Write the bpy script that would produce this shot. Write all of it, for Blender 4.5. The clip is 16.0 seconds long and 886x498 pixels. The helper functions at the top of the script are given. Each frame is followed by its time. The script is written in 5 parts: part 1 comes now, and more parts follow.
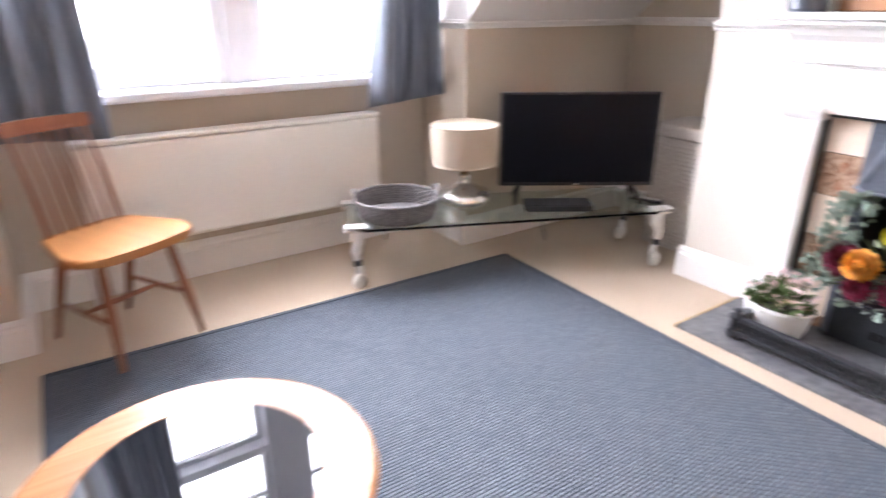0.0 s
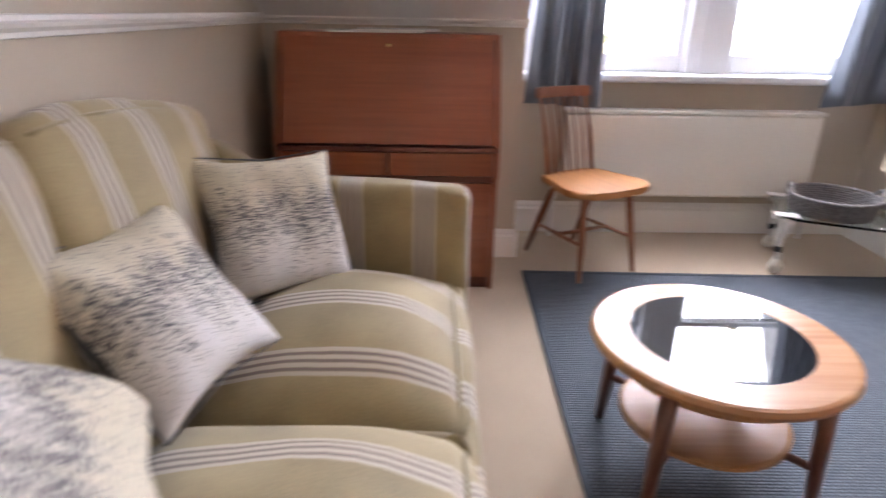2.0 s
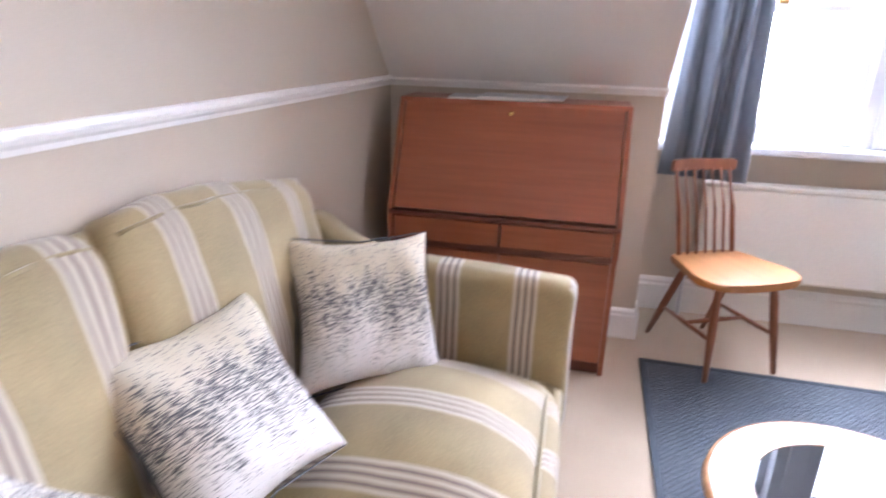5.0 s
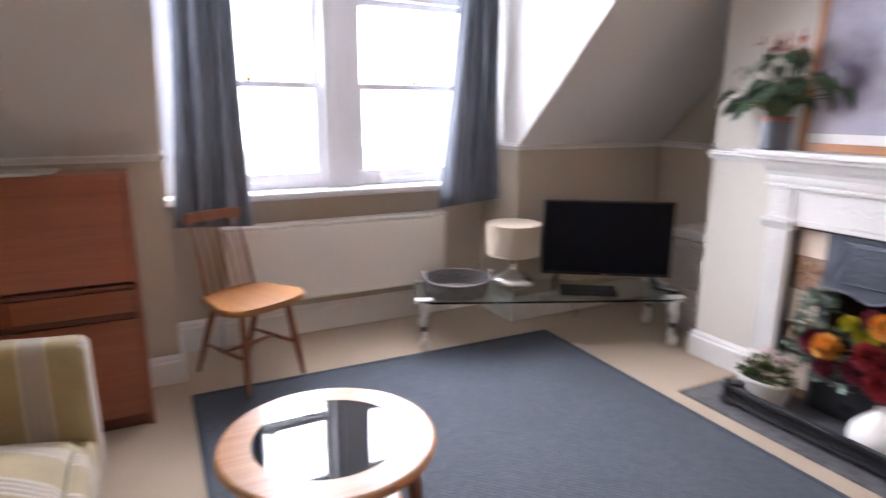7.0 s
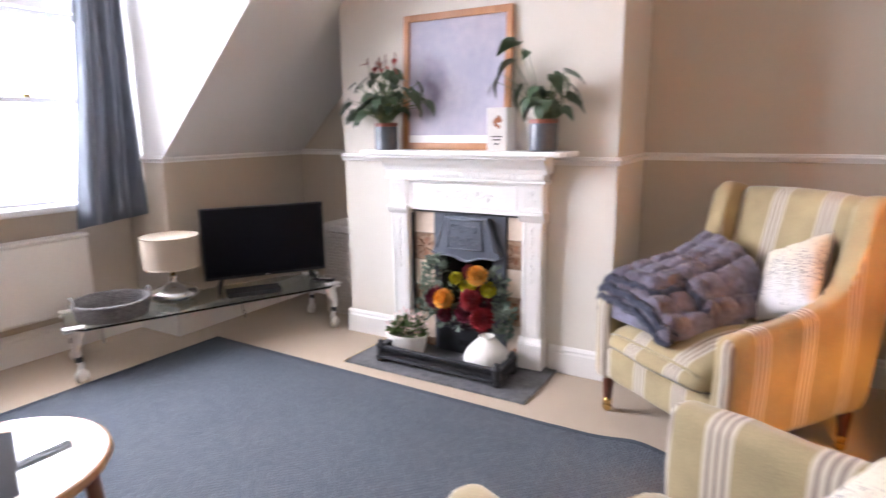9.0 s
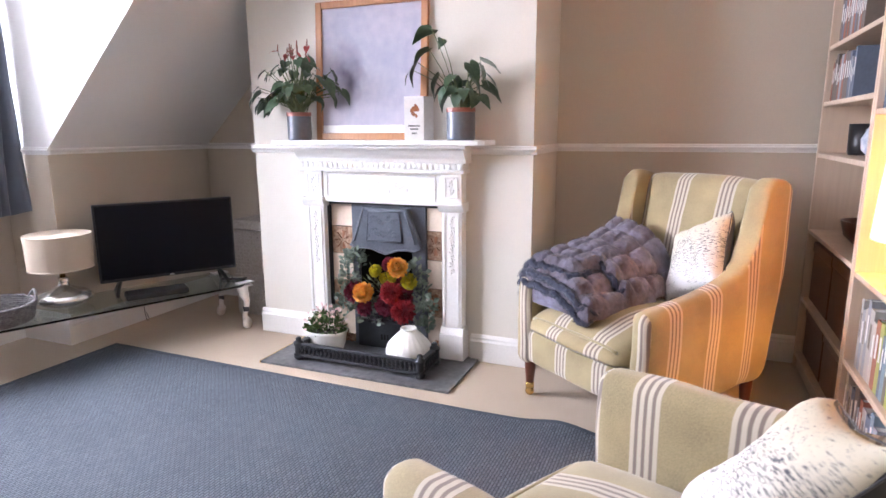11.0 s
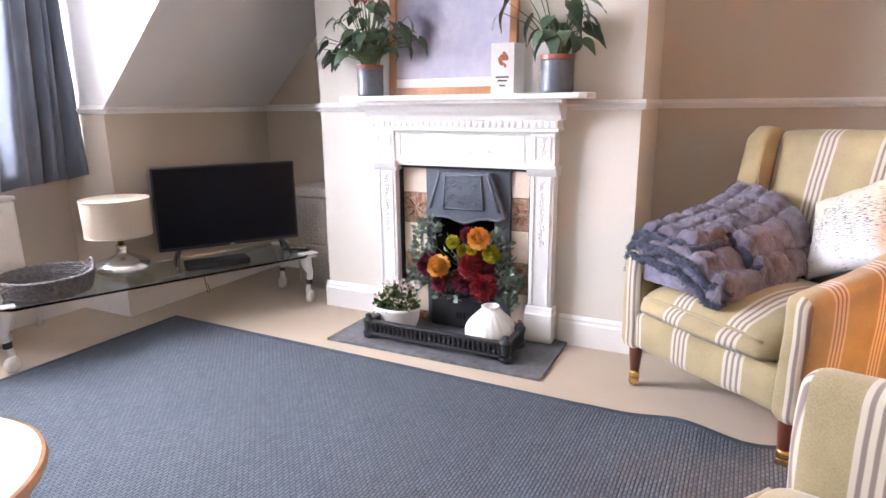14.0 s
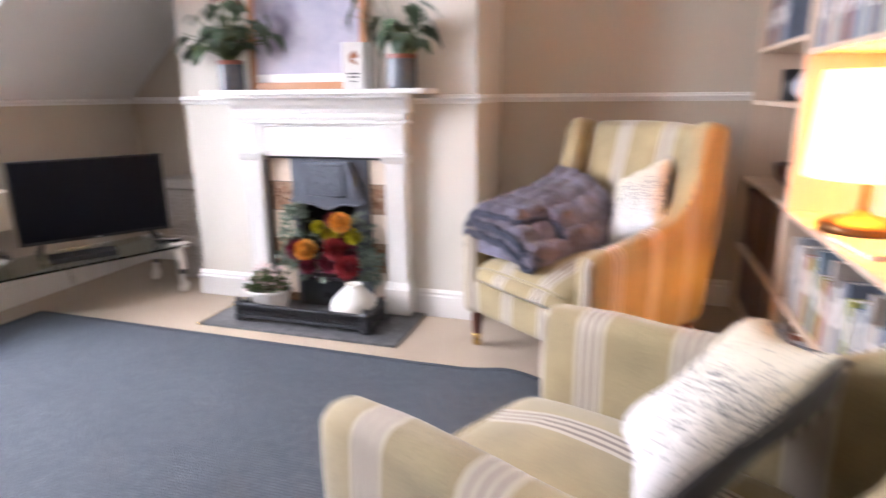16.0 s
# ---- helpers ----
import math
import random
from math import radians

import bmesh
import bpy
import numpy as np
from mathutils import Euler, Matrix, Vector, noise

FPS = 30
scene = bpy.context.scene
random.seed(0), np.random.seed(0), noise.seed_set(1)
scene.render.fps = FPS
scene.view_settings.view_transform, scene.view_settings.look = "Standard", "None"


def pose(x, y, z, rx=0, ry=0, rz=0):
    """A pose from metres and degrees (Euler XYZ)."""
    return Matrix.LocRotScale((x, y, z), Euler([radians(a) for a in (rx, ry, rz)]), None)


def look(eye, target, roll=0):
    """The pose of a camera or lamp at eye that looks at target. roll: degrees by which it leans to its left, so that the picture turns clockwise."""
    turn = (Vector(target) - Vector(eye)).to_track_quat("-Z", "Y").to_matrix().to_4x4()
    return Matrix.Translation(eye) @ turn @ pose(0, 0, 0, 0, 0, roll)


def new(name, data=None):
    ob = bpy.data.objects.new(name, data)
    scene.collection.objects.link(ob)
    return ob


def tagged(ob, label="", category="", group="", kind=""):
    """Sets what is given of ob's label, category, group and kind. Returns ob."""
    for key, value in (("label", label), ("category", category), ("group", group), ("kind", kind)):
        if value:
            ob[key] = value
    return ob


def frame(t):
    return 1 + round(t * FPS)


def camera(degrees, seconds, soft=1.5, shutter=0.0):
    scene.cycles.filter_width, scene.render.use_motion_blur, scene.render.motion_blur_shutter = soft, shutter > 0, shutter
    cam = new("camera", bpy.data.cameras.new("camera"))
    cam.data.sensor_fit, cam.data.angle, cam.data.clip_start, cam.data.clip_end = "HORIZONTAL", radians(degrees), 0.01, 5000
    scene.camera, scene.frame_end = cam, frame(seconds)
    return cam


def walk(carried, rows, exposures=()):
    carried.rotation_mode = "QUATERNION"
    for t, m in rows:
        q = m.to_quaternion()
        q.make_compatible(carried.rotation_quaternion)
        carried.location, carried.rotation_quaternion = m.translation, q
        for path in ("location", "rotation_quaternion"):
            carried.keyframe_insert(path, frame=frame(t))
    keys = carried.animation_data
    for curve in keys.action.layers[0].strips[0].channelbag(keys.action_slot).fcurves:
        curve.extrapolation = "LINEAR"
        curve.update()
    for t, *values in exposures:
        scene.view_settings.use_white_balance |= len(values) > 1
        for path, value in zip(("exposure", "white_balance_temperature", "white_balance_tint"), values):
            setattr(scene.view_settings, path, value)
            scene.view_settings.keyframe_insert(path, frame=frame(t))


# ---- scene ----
cam = camera(73.5, 16.0, shutter=1.0)
PATH = [
    (0, (0.239, -0.392, 1.134), (1.267, 1.151, 0.387), -0.3),
    (0.5, (0.079, -0.44, 1.159), (0.875, 1.227, 0.392), 0.3),
    (1, (-0.052, -0.535, 1.135), (0.423, 1.256, 0.383), 0.5),
    (1.5, (-0.229, -0.663, 1.113), (0.008, 1.178, 0.368), 0.9),
    (2, (-0.363, -0.746, 1.11), (-0.323, 1.111, 0.367), 1.1),
    (2.5, (-0.437, -0.791, 1.107), (-0.602, 1.058, 0.361), 1.2),
    (3, (-0.428, -0.836, 1.114), (-0.835, 0.974, 0.365), 1.4),
    (3.2, (-0.43, -0.843, 1.117), (-0.908, 0.948, 0.367), 1.5),
    (5.5, (-0.183, -0.54, 1.257), (-0.494, 1.347, 0.671), 1.6),
    (6, (-0.078, -0.746, 1.276), (0.11, 1.179, 0.765), 1.0),
    (6.5, (-0.064, -0.914, 1.285), (0.524, 0.938, 0.81), 0.7),
    (7, (-0.074, -0.972, 1.284), (0.824, 0.756, 0.826), 0.4),
    (7.5, (-0.153, -1.016, 1.266), (1.028, 0.537, 0.826), 0.2),
    (8, (-0.232, -1.044, 1.23), (1.221, 0.262, 0.804), -0.1),
    (8.5, (-0.222, -1.136, 1.227), (1.369, 0.004, 0.819), -0.5),
    (9, (-0.235, -1.224, 1.241), (1.45, -0.225, 0.837), -0.7),
    (9.5, (-0.241, -1.263, 1.237), (1.505, -0.369, 0.846), -0.6),
    (12, (-0.19, -1.03, 1.116), (1.634, -0.315, 0.716), -0.3),
    (12.5, (-0.161, -0.932, 1.099), (1.644, -0.179, 0.684), -0.4),
    (13, (-0.15, -0.865, 1.075), (1.623, -0.046, 0.644), -0.4),
    (13.5, (-0.053, -0.871, 1.069), (1.698, -0.012, 0.626), -0.5),
    (14, (-0.03, -0.884, 1.075), (1.713, -0.023, 0.606), -0.6),
    (14.5, (-0.043, -0.906, 1.097), (1.694, -0.045, 0.604), -0.5),
    (15, (-0.067, -0.983, 1.111), (1.668, -0.12, 0.615), -0.6),
    (15.5, (-0.12, -1.08, 1.119), (1.641, -0.276, 0.616), -0.6),
    (16, (-0.19, -1.184, 1.091), (1.661, -0.618, 0.589), -0.5),
]
walk(cam, [(t, look(eye, target, roll)) for t, eye, target, roll in PATH],
     exposures=[(t, stops, 5660 if 5 < t < 6.8 else 5870 if 2.8 < t < 4 or 11 < t < 13.5 else 6220, 20) for t, stops in ((0, 0.72), (0.5, 0.45), (1, 0.08), (1.5, 0.0), (2, 0.08), (2.5, 0.2), (3.2, 0.38), (5.5, 0.85), (6, 0.80), (6.5, 0.30), (7, -0.18), (7.5, -0.25), (8, -0.18), (8.5, 0.02), (9, 0.25), (9.5, 0.33), (12, 0.38), (13, 0.46), (14.5, 0.45), (15.5, 0.40), (16, 0.36))])

# ---- world and light ----
world = bpy.data.worlds.new("sky")
scene.world = world
world.use_nodes = True
wn = world.node_tree
sky = wn.nodes.new("ShaderNodeTexSky")
sky.sky_type = 'NISHITA'
sky.sun_disc = False
sky.sun_elevation, sky.sun_rotation = radians(38), radians(200)
wn.links.new(sky.outputs[0], wn.nodes["Background"].inputs[0])
wn.nodes["Background"].inputs[1].default_value = 0.15


def area_lamp(name, m, sx, sy, power, colour):
    d = bpy.data.lights.new(name, 'AREA')
    d.shape, d.size, d.size_y, d.energy, d.color = 'RECTANGLE', sx, sy, power, colour
    ob = new(name, d)
    ob.matrix_world = m
    return ob


# overcast daylight in the dormer's opening
area_lamp("window_daylight", look((1.0, 2.95, 1.90), (1.2, 0.6, 0.75)), 2.2, 2.0, 580, (0.93, 0.96, 1.0))
sun = bpy.data.lights.new("sun", 'SUN')
sun.energy, sun.angle, sun.color = 1.0, radians(14), (1.0, 0.96, 0.9)
new("sun", sun).matrix_world = look((0, 0, 5), (0.6, -2.6, 2.2))


def point_lamp(name, at, power, colour, radius):
    d = bpy.data.lights.new(name, 'POINT')
    d.energy, d.color, d.shadow_soft_size = power, colour, radius
    ob = new(name, d)
    ob.location = at
    return ob


# the lit lamp on the bookcase
point_lamp("bookcase_lamp_bulb", (1.80, -1.86, 1.0), 27, (1.0, 0.40, 0.02), .03)

# ---- materials ----
def material(name, colour, rough=0.6, metal=0.0, second=None, scale=6.0, fine=60.0, var=0.12, bump=0.15, depth=0.002, sheen=0.0, spread=0.5, coat=0.0):
    """A surface with variation at two scales: broad stains and fine grain, in metres of the object."""
    m = bpy.data.materials.new(name)
    m.use_nodes = True
    nt = m.node_tree
    b = nt.nodes["Principled BSDF"]
    b.inputs["Roughness"].default_value = rough
    b.inputs["Metallic"].default_value = metal
    b.inputs["Sheen Weight"].default_value = sheen
    b.inputs["Coat Weight"].default_value = coat
    tc = nt.nodes.new("ShaderNodeTexCoord")
    n1 = nt.nodes.new("ShaderNodeTexNoise")
    n1.inputs["Scale"].default_value, n1.inputs["Detail"].default_value = scale, 4
    n2 = nt.nodes.new("ShaderNodeTexNoise")
    n2.inputs["Scale"].default_value, n2.inputs["Detail"].default_value = fine, 3
    for n in (n1, n2):
        nt.links.new(tc.outputs["Object"], n.inputs["Vector"])
    add = nt.nodes.new("ShaderNodeMath")
    add.operation = 'MULTIPLY_ADD'
    add.inputs[1].default_value = spread
    nt.links.new(n2.outputs["Fac"], add.inputs[0])
    half = nt.nodes.new("ShaderNodeMath")
    half.operation = 'MULTIPLY'
    half.inputs[1].default_value = 1 - spread
    nt.links.new(n1.outputs["Fac"], half.inputs[0])
    nt.links.new(half.outputs[0], add.inputs[2])
    ramp = nt.nodes.new("ShaderNodeValToRGB")
    c2 = second or tuple(c * (1 - 2 * var) for c in colour)
    c1 = colour if second else tuple(min(1, c * (1 + var)) for c in colour)
    ramp.color_ramp.elements[0].position, ramp.color_ramp.elements[1].position = 0.32, 0.68
    ramp.color_ramp.elements[0].color, ramp.color_ramp.elements[1].color = (*c2, 1), (*c1, 1)
    nt.links.new(add.outputs[0], ramp.inputs[0])
    nt.links.new(ramp.outputs[0], b.inputs["Base Color"])
    if bump:
        bp = nt.nodes.new("ShaderNodeBump")
        bp.inputs["Strength"].default_value, bp.inputs["Distance"].default_value = bump, depth
        nt.links.new(n2.outputs["Fac"], bp.inputs["Height"])
        nt.links.new(bp.outputs[0], b.inputs["Normal"])
    return m


def wood(name, light, dark, rough=0.35, axis="Z", scale=1.0):
    """Straight-grained veneer: noise stretched along one axis."""
    m = material(name, light, rough, second=dark, bump=0.05, coat=0.15)
    nt = m.node_tree
    mp = nt.nodes.new("ShaderNodeMapping")
    s = {"X": (1.2, 22, 22), "Y": (22, 1.2, 22), "Z": (22, 22, 1.2)}[axis]
    mp.inputs["Scale"].default_value = [v * scale * 0.35 for v in s]
    tc = [n for n in nt.nodes if n.type == 'TEX_COORD'][0]
    nt.links.new(tc.outputs["Object"], mp.inputs["Vector"])
    for n in nt.nodes:
        if n.type == 'TEX_NOISE':
            nt.links.new(mp.outputs[0], n.inputs["Vector"])
            n.inputs["Scale"].default_value = 2.2 if n.inputs["Scale"].default_value < 10 else 9
    return m


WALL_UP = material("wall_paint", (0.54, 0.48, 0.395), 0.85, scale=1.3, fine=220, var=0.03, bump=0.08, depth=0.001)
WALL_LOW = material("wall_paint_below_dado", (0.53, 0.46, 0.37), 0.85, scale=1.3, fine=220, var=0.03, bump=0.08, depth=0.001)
# same wall paint, lightened: window light on the breast is put into its colour
BREAST = material("breast_paint_window_lit", (0.68, 0.64, 0.57), 0.8, scale=1.3, fine=220, var=0.03, bump=0.08, depth=0.001)
CEIL = material("ceiling_paint", (0.76, 0.745, 0.73), 0.9, scale=1.0, fine=200, var=0.03, bump=0.08, depth=0.001)
WHITE = material("white_gloss_paint", (0.80, 0.785, 0.76), 0.38, scale=3, fine=90, var=0.03, bump=0.04, depth=0.001)
PVC = material("white_window_frame", (0.72, 0.72, 0.74), 0.3, scale=3, fine=120, var=0.02, bump=0.0)
RADIATOR = material("radiator_enamel", (0.78, 0.74, 0.67), 0.4, scale=2, fine=80, var=0.03, bump=0.03, depth=0.001)
CARPET = material("beige_carpet", (0.51, 0.41, 0.30), 0.95, second=(0.38, 0.29, 0.205), scale=4, fine=420, bump=0.6, depth=0.004, sheen=0.2, spread=0.75)
SLATE = material("dark_slate", (0.165, 0.166, 0.172), 0.45, second=(0.055, 0.057, 0.062), scale=14, fine=40, bump=0.35, depth=0.003, spread=.45)

BRASS = material("polished_brass", (0.75, 0.52, 0.20), 0.2, metal=1.0, var=.08, bump=.03)

# ---- geometry helpers ----
def part(name, bm, mat, parent=None, label="", smooth=False):
    me = bpy.data.meshes.new(name)
    bmesh.ops.recalc_face_normals(bm, faces=bm.faces)
    bm.to_mesh(me)
    bm.free()
    for m in (mat if isinstance(mat, (list, tuple)) else [mat]):
        me.materials.append(m)
    if smooth:
        me.shade_smooth()
    ob = new(name, me)
    if parent is not None:
        ob.parent = parent
    if label:
        tagged(ob, label)
    return ob


def thing(name, m, label, category, group=""):
    ob = new(name)
    ob.matrix_world = m
    ob.empty_display_size = 0.1
    return tagged(ob, label, category, group)


def structure(name, bm, mat, label, smooth=False):
    return tagged(part(name, bm, mat, smooth=smooth), label, "structure", kind="structure")


def box(bm, x0, x1, y0, y1, z0, z1, bev=0.0, seg=2, m=None):
    r = bmesh.ops.create_cube(bm, size=1)
    vs = r["verts"]
    for v in vs:
        v.co = Vector(((x0 + x1) / 2 + v.co.x * (x1 - x0), (y0 + y1) / 2 + v.co.y * (y1 - y0), (z0 + z1) / 2 + v.co.z * (z1 - z0)))
    if bev:
        es = list({e for v in vs for e in v.link_edges})
        vs = list({v for f in bmesh.ops.bevel(bm, geom=es, offset=bev, segments=seg, profile=0.5, affect='EDGES')["faces"] for v in f.verts} | {v for v in vs if v.is_valid})
    if m is not None:
        bmesh.ops.transform(bm, matrix=m, verts=[v for v in vs if v.is_valid])
    return bm


def B(*a, **k):
    return box(bmesh.new(), *a, **k)


def lathe(profile, seg=28, bm=None, m=None, caps=True):
    """Turns (radius, height) pairs round z."""
    bm = bm or bmesh.new()
    rings = []
    for r, z in profile:
        rings.append([bm.verts.new((r * math.cos(a * math.tau / seg), r * math.sin(a * math.tau / seg), z)) for a in range(seg)])
    for a, b in zip(rings, rings[1:]):
        for i in range(seg):
            bm.faces.new((a[i], a[(i + 1) % seg], b[(i + 1) % seg], b[i]))
    if caps and profile[0][0] > 1e-4:
        bm.faces.new(rings[0][::-1])
    if caps and profile[-1][0] > 1e-4:
        bm.faces.new(rings[-1])
    if m is not None:
        bmesh.ops.transform(bm, matrix=m, verts=[v for r in rings for v in r])
    return bm


def tube(points, radius, seg=10, bm=None, squash=1.0):
    """A round bar along points; radius is a number or one for each point."""
    bm = bm or bmesh.new()
    pts = [Vector(p) for p in points]
    rings = []
    up = Vector((0, 0, 1))
    for i, p in enumerate(pts):
        d = (pts[min(i + 1, len(pts) - 1)] - pts[max(i - 1, 0)]).normalized()
        side = d.cross(up if abs(d.z) < 0.95 else Vector((1, 0, 0))).normalized()
        nrm = side.cross(d)
        r = radius[i] if isinstance(radius, (list, tuple)) else radius
        rings.append([bm.verts.new(p + side * r * math.cos(a * math.tau / seg) + nrm * r * squash * math.sin(a * math.tau / seg)) for a in range(seg)])
    for a, b in zip(rings, rings[1:]):
        for i in range(seg):
            bm.faces.new((a[i], a[(i + 1) % seg], b[(i + 1) % seg], b[i]))
    bm.faces.new(rings[0][::-1])
    bm.faces.new(rings[-1])
    return bm


def prism(outline, z0, z1, bm=None, axes="xyz", bev=0.0):
    """Extrudes a 2D outline. axes: which axes the outline's two and the height run along."""
    bm = bm or bmesh.new()
    ix = ["xyz".index(a) for a in axes]

    def at(u, v, w):
        c = [0, 0, 0]
        c[ix[0]], c[ix[1]], c[ix[2]] = u, v, w
        return bm.verts.new(c)
    lo = [at(u, v, z0) for u, v in outline]
    hi = [at(u, v, z1) for u, v in outline]
    n = len(lo)
    fs = [bm.faces.new(lo[::-1]), bm.faces.new(hi)]
    for i in range(n):
        fs.append(bm.faces.new((lo[i], lo[(i + 1) % n], hi[(i + 1) % n], hi[i])))
    if bev:
        es = list(fs[0].edges) + list(fs[1].edges)
        bmesh.ops.bevel(bm, geom=es, offset=bev, segments=2, profile=0.5, affect='EDGES')
    return bm


def moulding(profile, a, b, bm=None):
    """A run of trim from a to b (x, y on the floor plan); profile: (out, z), out is to the left of the way a to b."""
    bm = bm or bmesh.new()
    a, b = Vector((*a, 0)), Vector((*b, 0))
    d = (b - a).normalized()
    out = Vector((-d.y, d.x, 0))
    ra = [bm.verts.new(a + out * o + Vector((0, 0, z))) for o, z in profile]
    rb = [bm.verts.new(b + out * o + Vector((0, 0, z))) for o, z in profile]
    n = len(profile)
    for i in range(n):
        bm.faces.new((ra[i], ra[(i + 1) % n], rb[(i + 1) % n], rb[i]))
    bm.faces.new(ra)
    bm.faces.new(rb[::-1])
    return bm


# ---- the room ----
XW, XE, XB = -1.09, 3.08, 2.53       # west wall, alcoves' back, chimney breast's front
YK, YWIN, YS = 1.95, 2.33, -2.05     # knee wall, window wall, south wall
DL, DR = 0.035, 1.93                  # dormer's cheeks
BY0, BY1 = -0.52, 1.08               # chimney breast
DADO, CEILING, RISE = 1.075, 2.70, 1.05


def slope_y(z):
    return YK - RISE * (z - DADO)


structure("floor", B(XW - .15, XE + .15, YS - .15, YWIN + .2, -0.15, 0), CARPET, "beige cut-pile fitted carpet with faint marks")
TOPY = slope_y(CEILING)
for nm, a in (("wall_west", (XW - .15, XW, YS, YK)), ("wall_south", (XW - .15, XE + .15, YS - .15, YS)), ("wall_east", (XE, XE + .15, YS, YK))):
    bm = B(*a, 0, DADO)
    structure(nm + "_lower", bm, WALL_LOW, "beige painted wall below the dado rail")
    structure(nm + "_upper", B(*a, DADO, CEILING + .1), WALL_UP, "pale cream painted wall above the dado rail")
structure("wall_knee_west", prism([(XW - .15, YK), (DL, YK), (DL, YWIN + .14), (DL - .1, YWIN + .14), (DL - .1, YK + .15), (XW - .15, YK + .15)], 0, DADO), WALL_LOW, "low beige painted knee wall behind the bureau")
structure("wall_knee_east", prism([(DR, YK), (XE + .15, YK), (XE + .15, YK + .15), (DR + .1, YK + .15), (DR + .1, YWIN + .14), (DR, YWIN + .14)], 0, DADO), WALL_LOW, "low beige painted knee wall behind the television")
FY0, FY1, FZ = -0.08, 0.60, 0.80     # the fireplace's opening
structure("chimney_breast_lower", prism([(BY0, 0), (FY0, 0), (FY0, FZ), (FY1, FZ), (FY1, 0), (BY1, 0), (BY1, DADO), (BY0, DADO)], XB, XE, axes="yzx"), BREAST, "cream painted chimney breast below the dado rail, lightened for window light")
structure("chimney_breast_upper", B(XB, XE, BY0, BY1, DADO, CEILING), BREAST, "cream painted chimney breast above the mantel, lightened for window light")


def slope(x0, x1):
    t = .12
    return prism([(slope_y(DADO), DADO), (TOPY, CEILING), (TOPY + t, CEILING + t), (slope_y(DADO) + t * 1.2, DADO)], x0, x1, axes="yzx")


structure("ceiling_slope_west", slope(XW - .15, DL - .1), CEIL, "sloping white painted attic ceiling")
structure("ceiling_slope_east", slope(DR + .1, XE + .15), CEIL, "sloping white painted attic ceiling beside the dormer")
structure("ceiling", B(XW - .15, XE + .15, YS - .15, TOPY + .1, CEILING, CEILING + .12), CEIL, "flat white painted ceiling")
structure("dormer_ceiling", B(DL - .1, DR + .1, TOPY, YWIN + .2, CEILING, CEILING + .12), CEIL, "flat white dormer ceiling")
for nm, x0, x1 in (("dormer_cheek_west", DL - .1, DL), ("dormer_cheek_east", DR, DR + .1)):
    structure(nm, prism([(YK, DADO), (YWIN + .14, DADO), (YWIN + .14, CEILING), (TOPY, CEILING)], x0, x1, axes="yzx"), CEIL, "white painted side cheek of the dormer")
# window wall with its opening
WX0, WX1, WZ0, WZ1 = 0.065, 1.90, 0.84, 2.52
bm = bmesh.new()
ring = []
for x0, x1, z0, z1 in ((DL, DR, 0, CEILING), (WX0, WX1, WZ0, WZ1)):
    for y in (YWIN, YWIN + .14):
        ring.append([bm.verts.new((x, y, z)) for x, z in ((x0, z0), (x1, z0), (x1, z1), (x0, z1))])
for a, b in ((0, 2), (1, 3), (0, 1), (2, 3)):
    for i in range(4):
        bm.faces.new((ring[a][i], ring[a][(i + 1) % 4], ring[b][(i + 1) % 4], ring[b][i]))
structure("wall_window", bm, WALL_LOW, "beige painted wall under the dormer window")

# trim: skirting and dado rail
SKIRT = [(0, 0), (.018, 0), (.018, .105), (.012, .115), (.012, .125), (.004, .14), (0, .14)]
RAIL = [(0, -.035), (.010, -.032), (.012, -.018), (.024, -.006), (.028, .006), (.016, .012), (.014, .026), (0, .03)]
RAILZ = [(o * .75, z * .64 + DADO) for o, z in RAIL]
e = .018
runs = [((DL, YK), (XW, YK)), ((XW, YK), (XW, YS)), ((XW, YS), (XE, YS)), ((XE, YS), (XE, BY0)), ((XE, BY0), (XB, BY0)),
        ((XB, BY0 - e), (XB, -0.215)), ((XB, 0.745), (XB, BY1 + e)), ((XB, BY1), (XE, BY1)), ((XE, BY1), (XE, YK)), ((XE, YK), (DR, YK))]
for a, b in runs:
    structure("baseboard", moulding(SKIRT, a, b), WHITE, "white gloss painted skirting board")
    structure("dado_rail", moulding(RAILZ, a, b), WHITE, "white painted moulded dado rail")
for a, b in (((DR, YK - e), (DR, YWIN)), ((DR, YWIN), (DL, YWIN)), ((DL, YWIN), (DL, YK - e))):
    structure("baseboard", moulding([(o, z * 1.2) for o, z in SKIRT], a, b), WHITE, "white gloss painted skirting board under the window")
for a, b in (((DR, YK - .027), (DR, YWIN)), ((DL, YWIN), (DL, YK - .027))):
    structure("dado_rail", moulding(RAILZ, a, b), WHITE, "white painted moulded dado rail")

# ---- the dormer window ----
GLASS = bpy.data.materials.new("clear_glass")
GLASS.use_nodes = True
gb = GLASS.node_tree.nodes["Principled BSDF"]
gb.inputs["Transmission Weight"].default_value, gb.inputs["Roughness"].default_value, gb.inputs["IOR"].default_value = 1.0, 0.0, 1.45


def glass_pane(name, bm, parent):
    ob = part(name, bm, GLASS, parent, "clear glass pane")
    ob.visible_shadow = False
    return ob


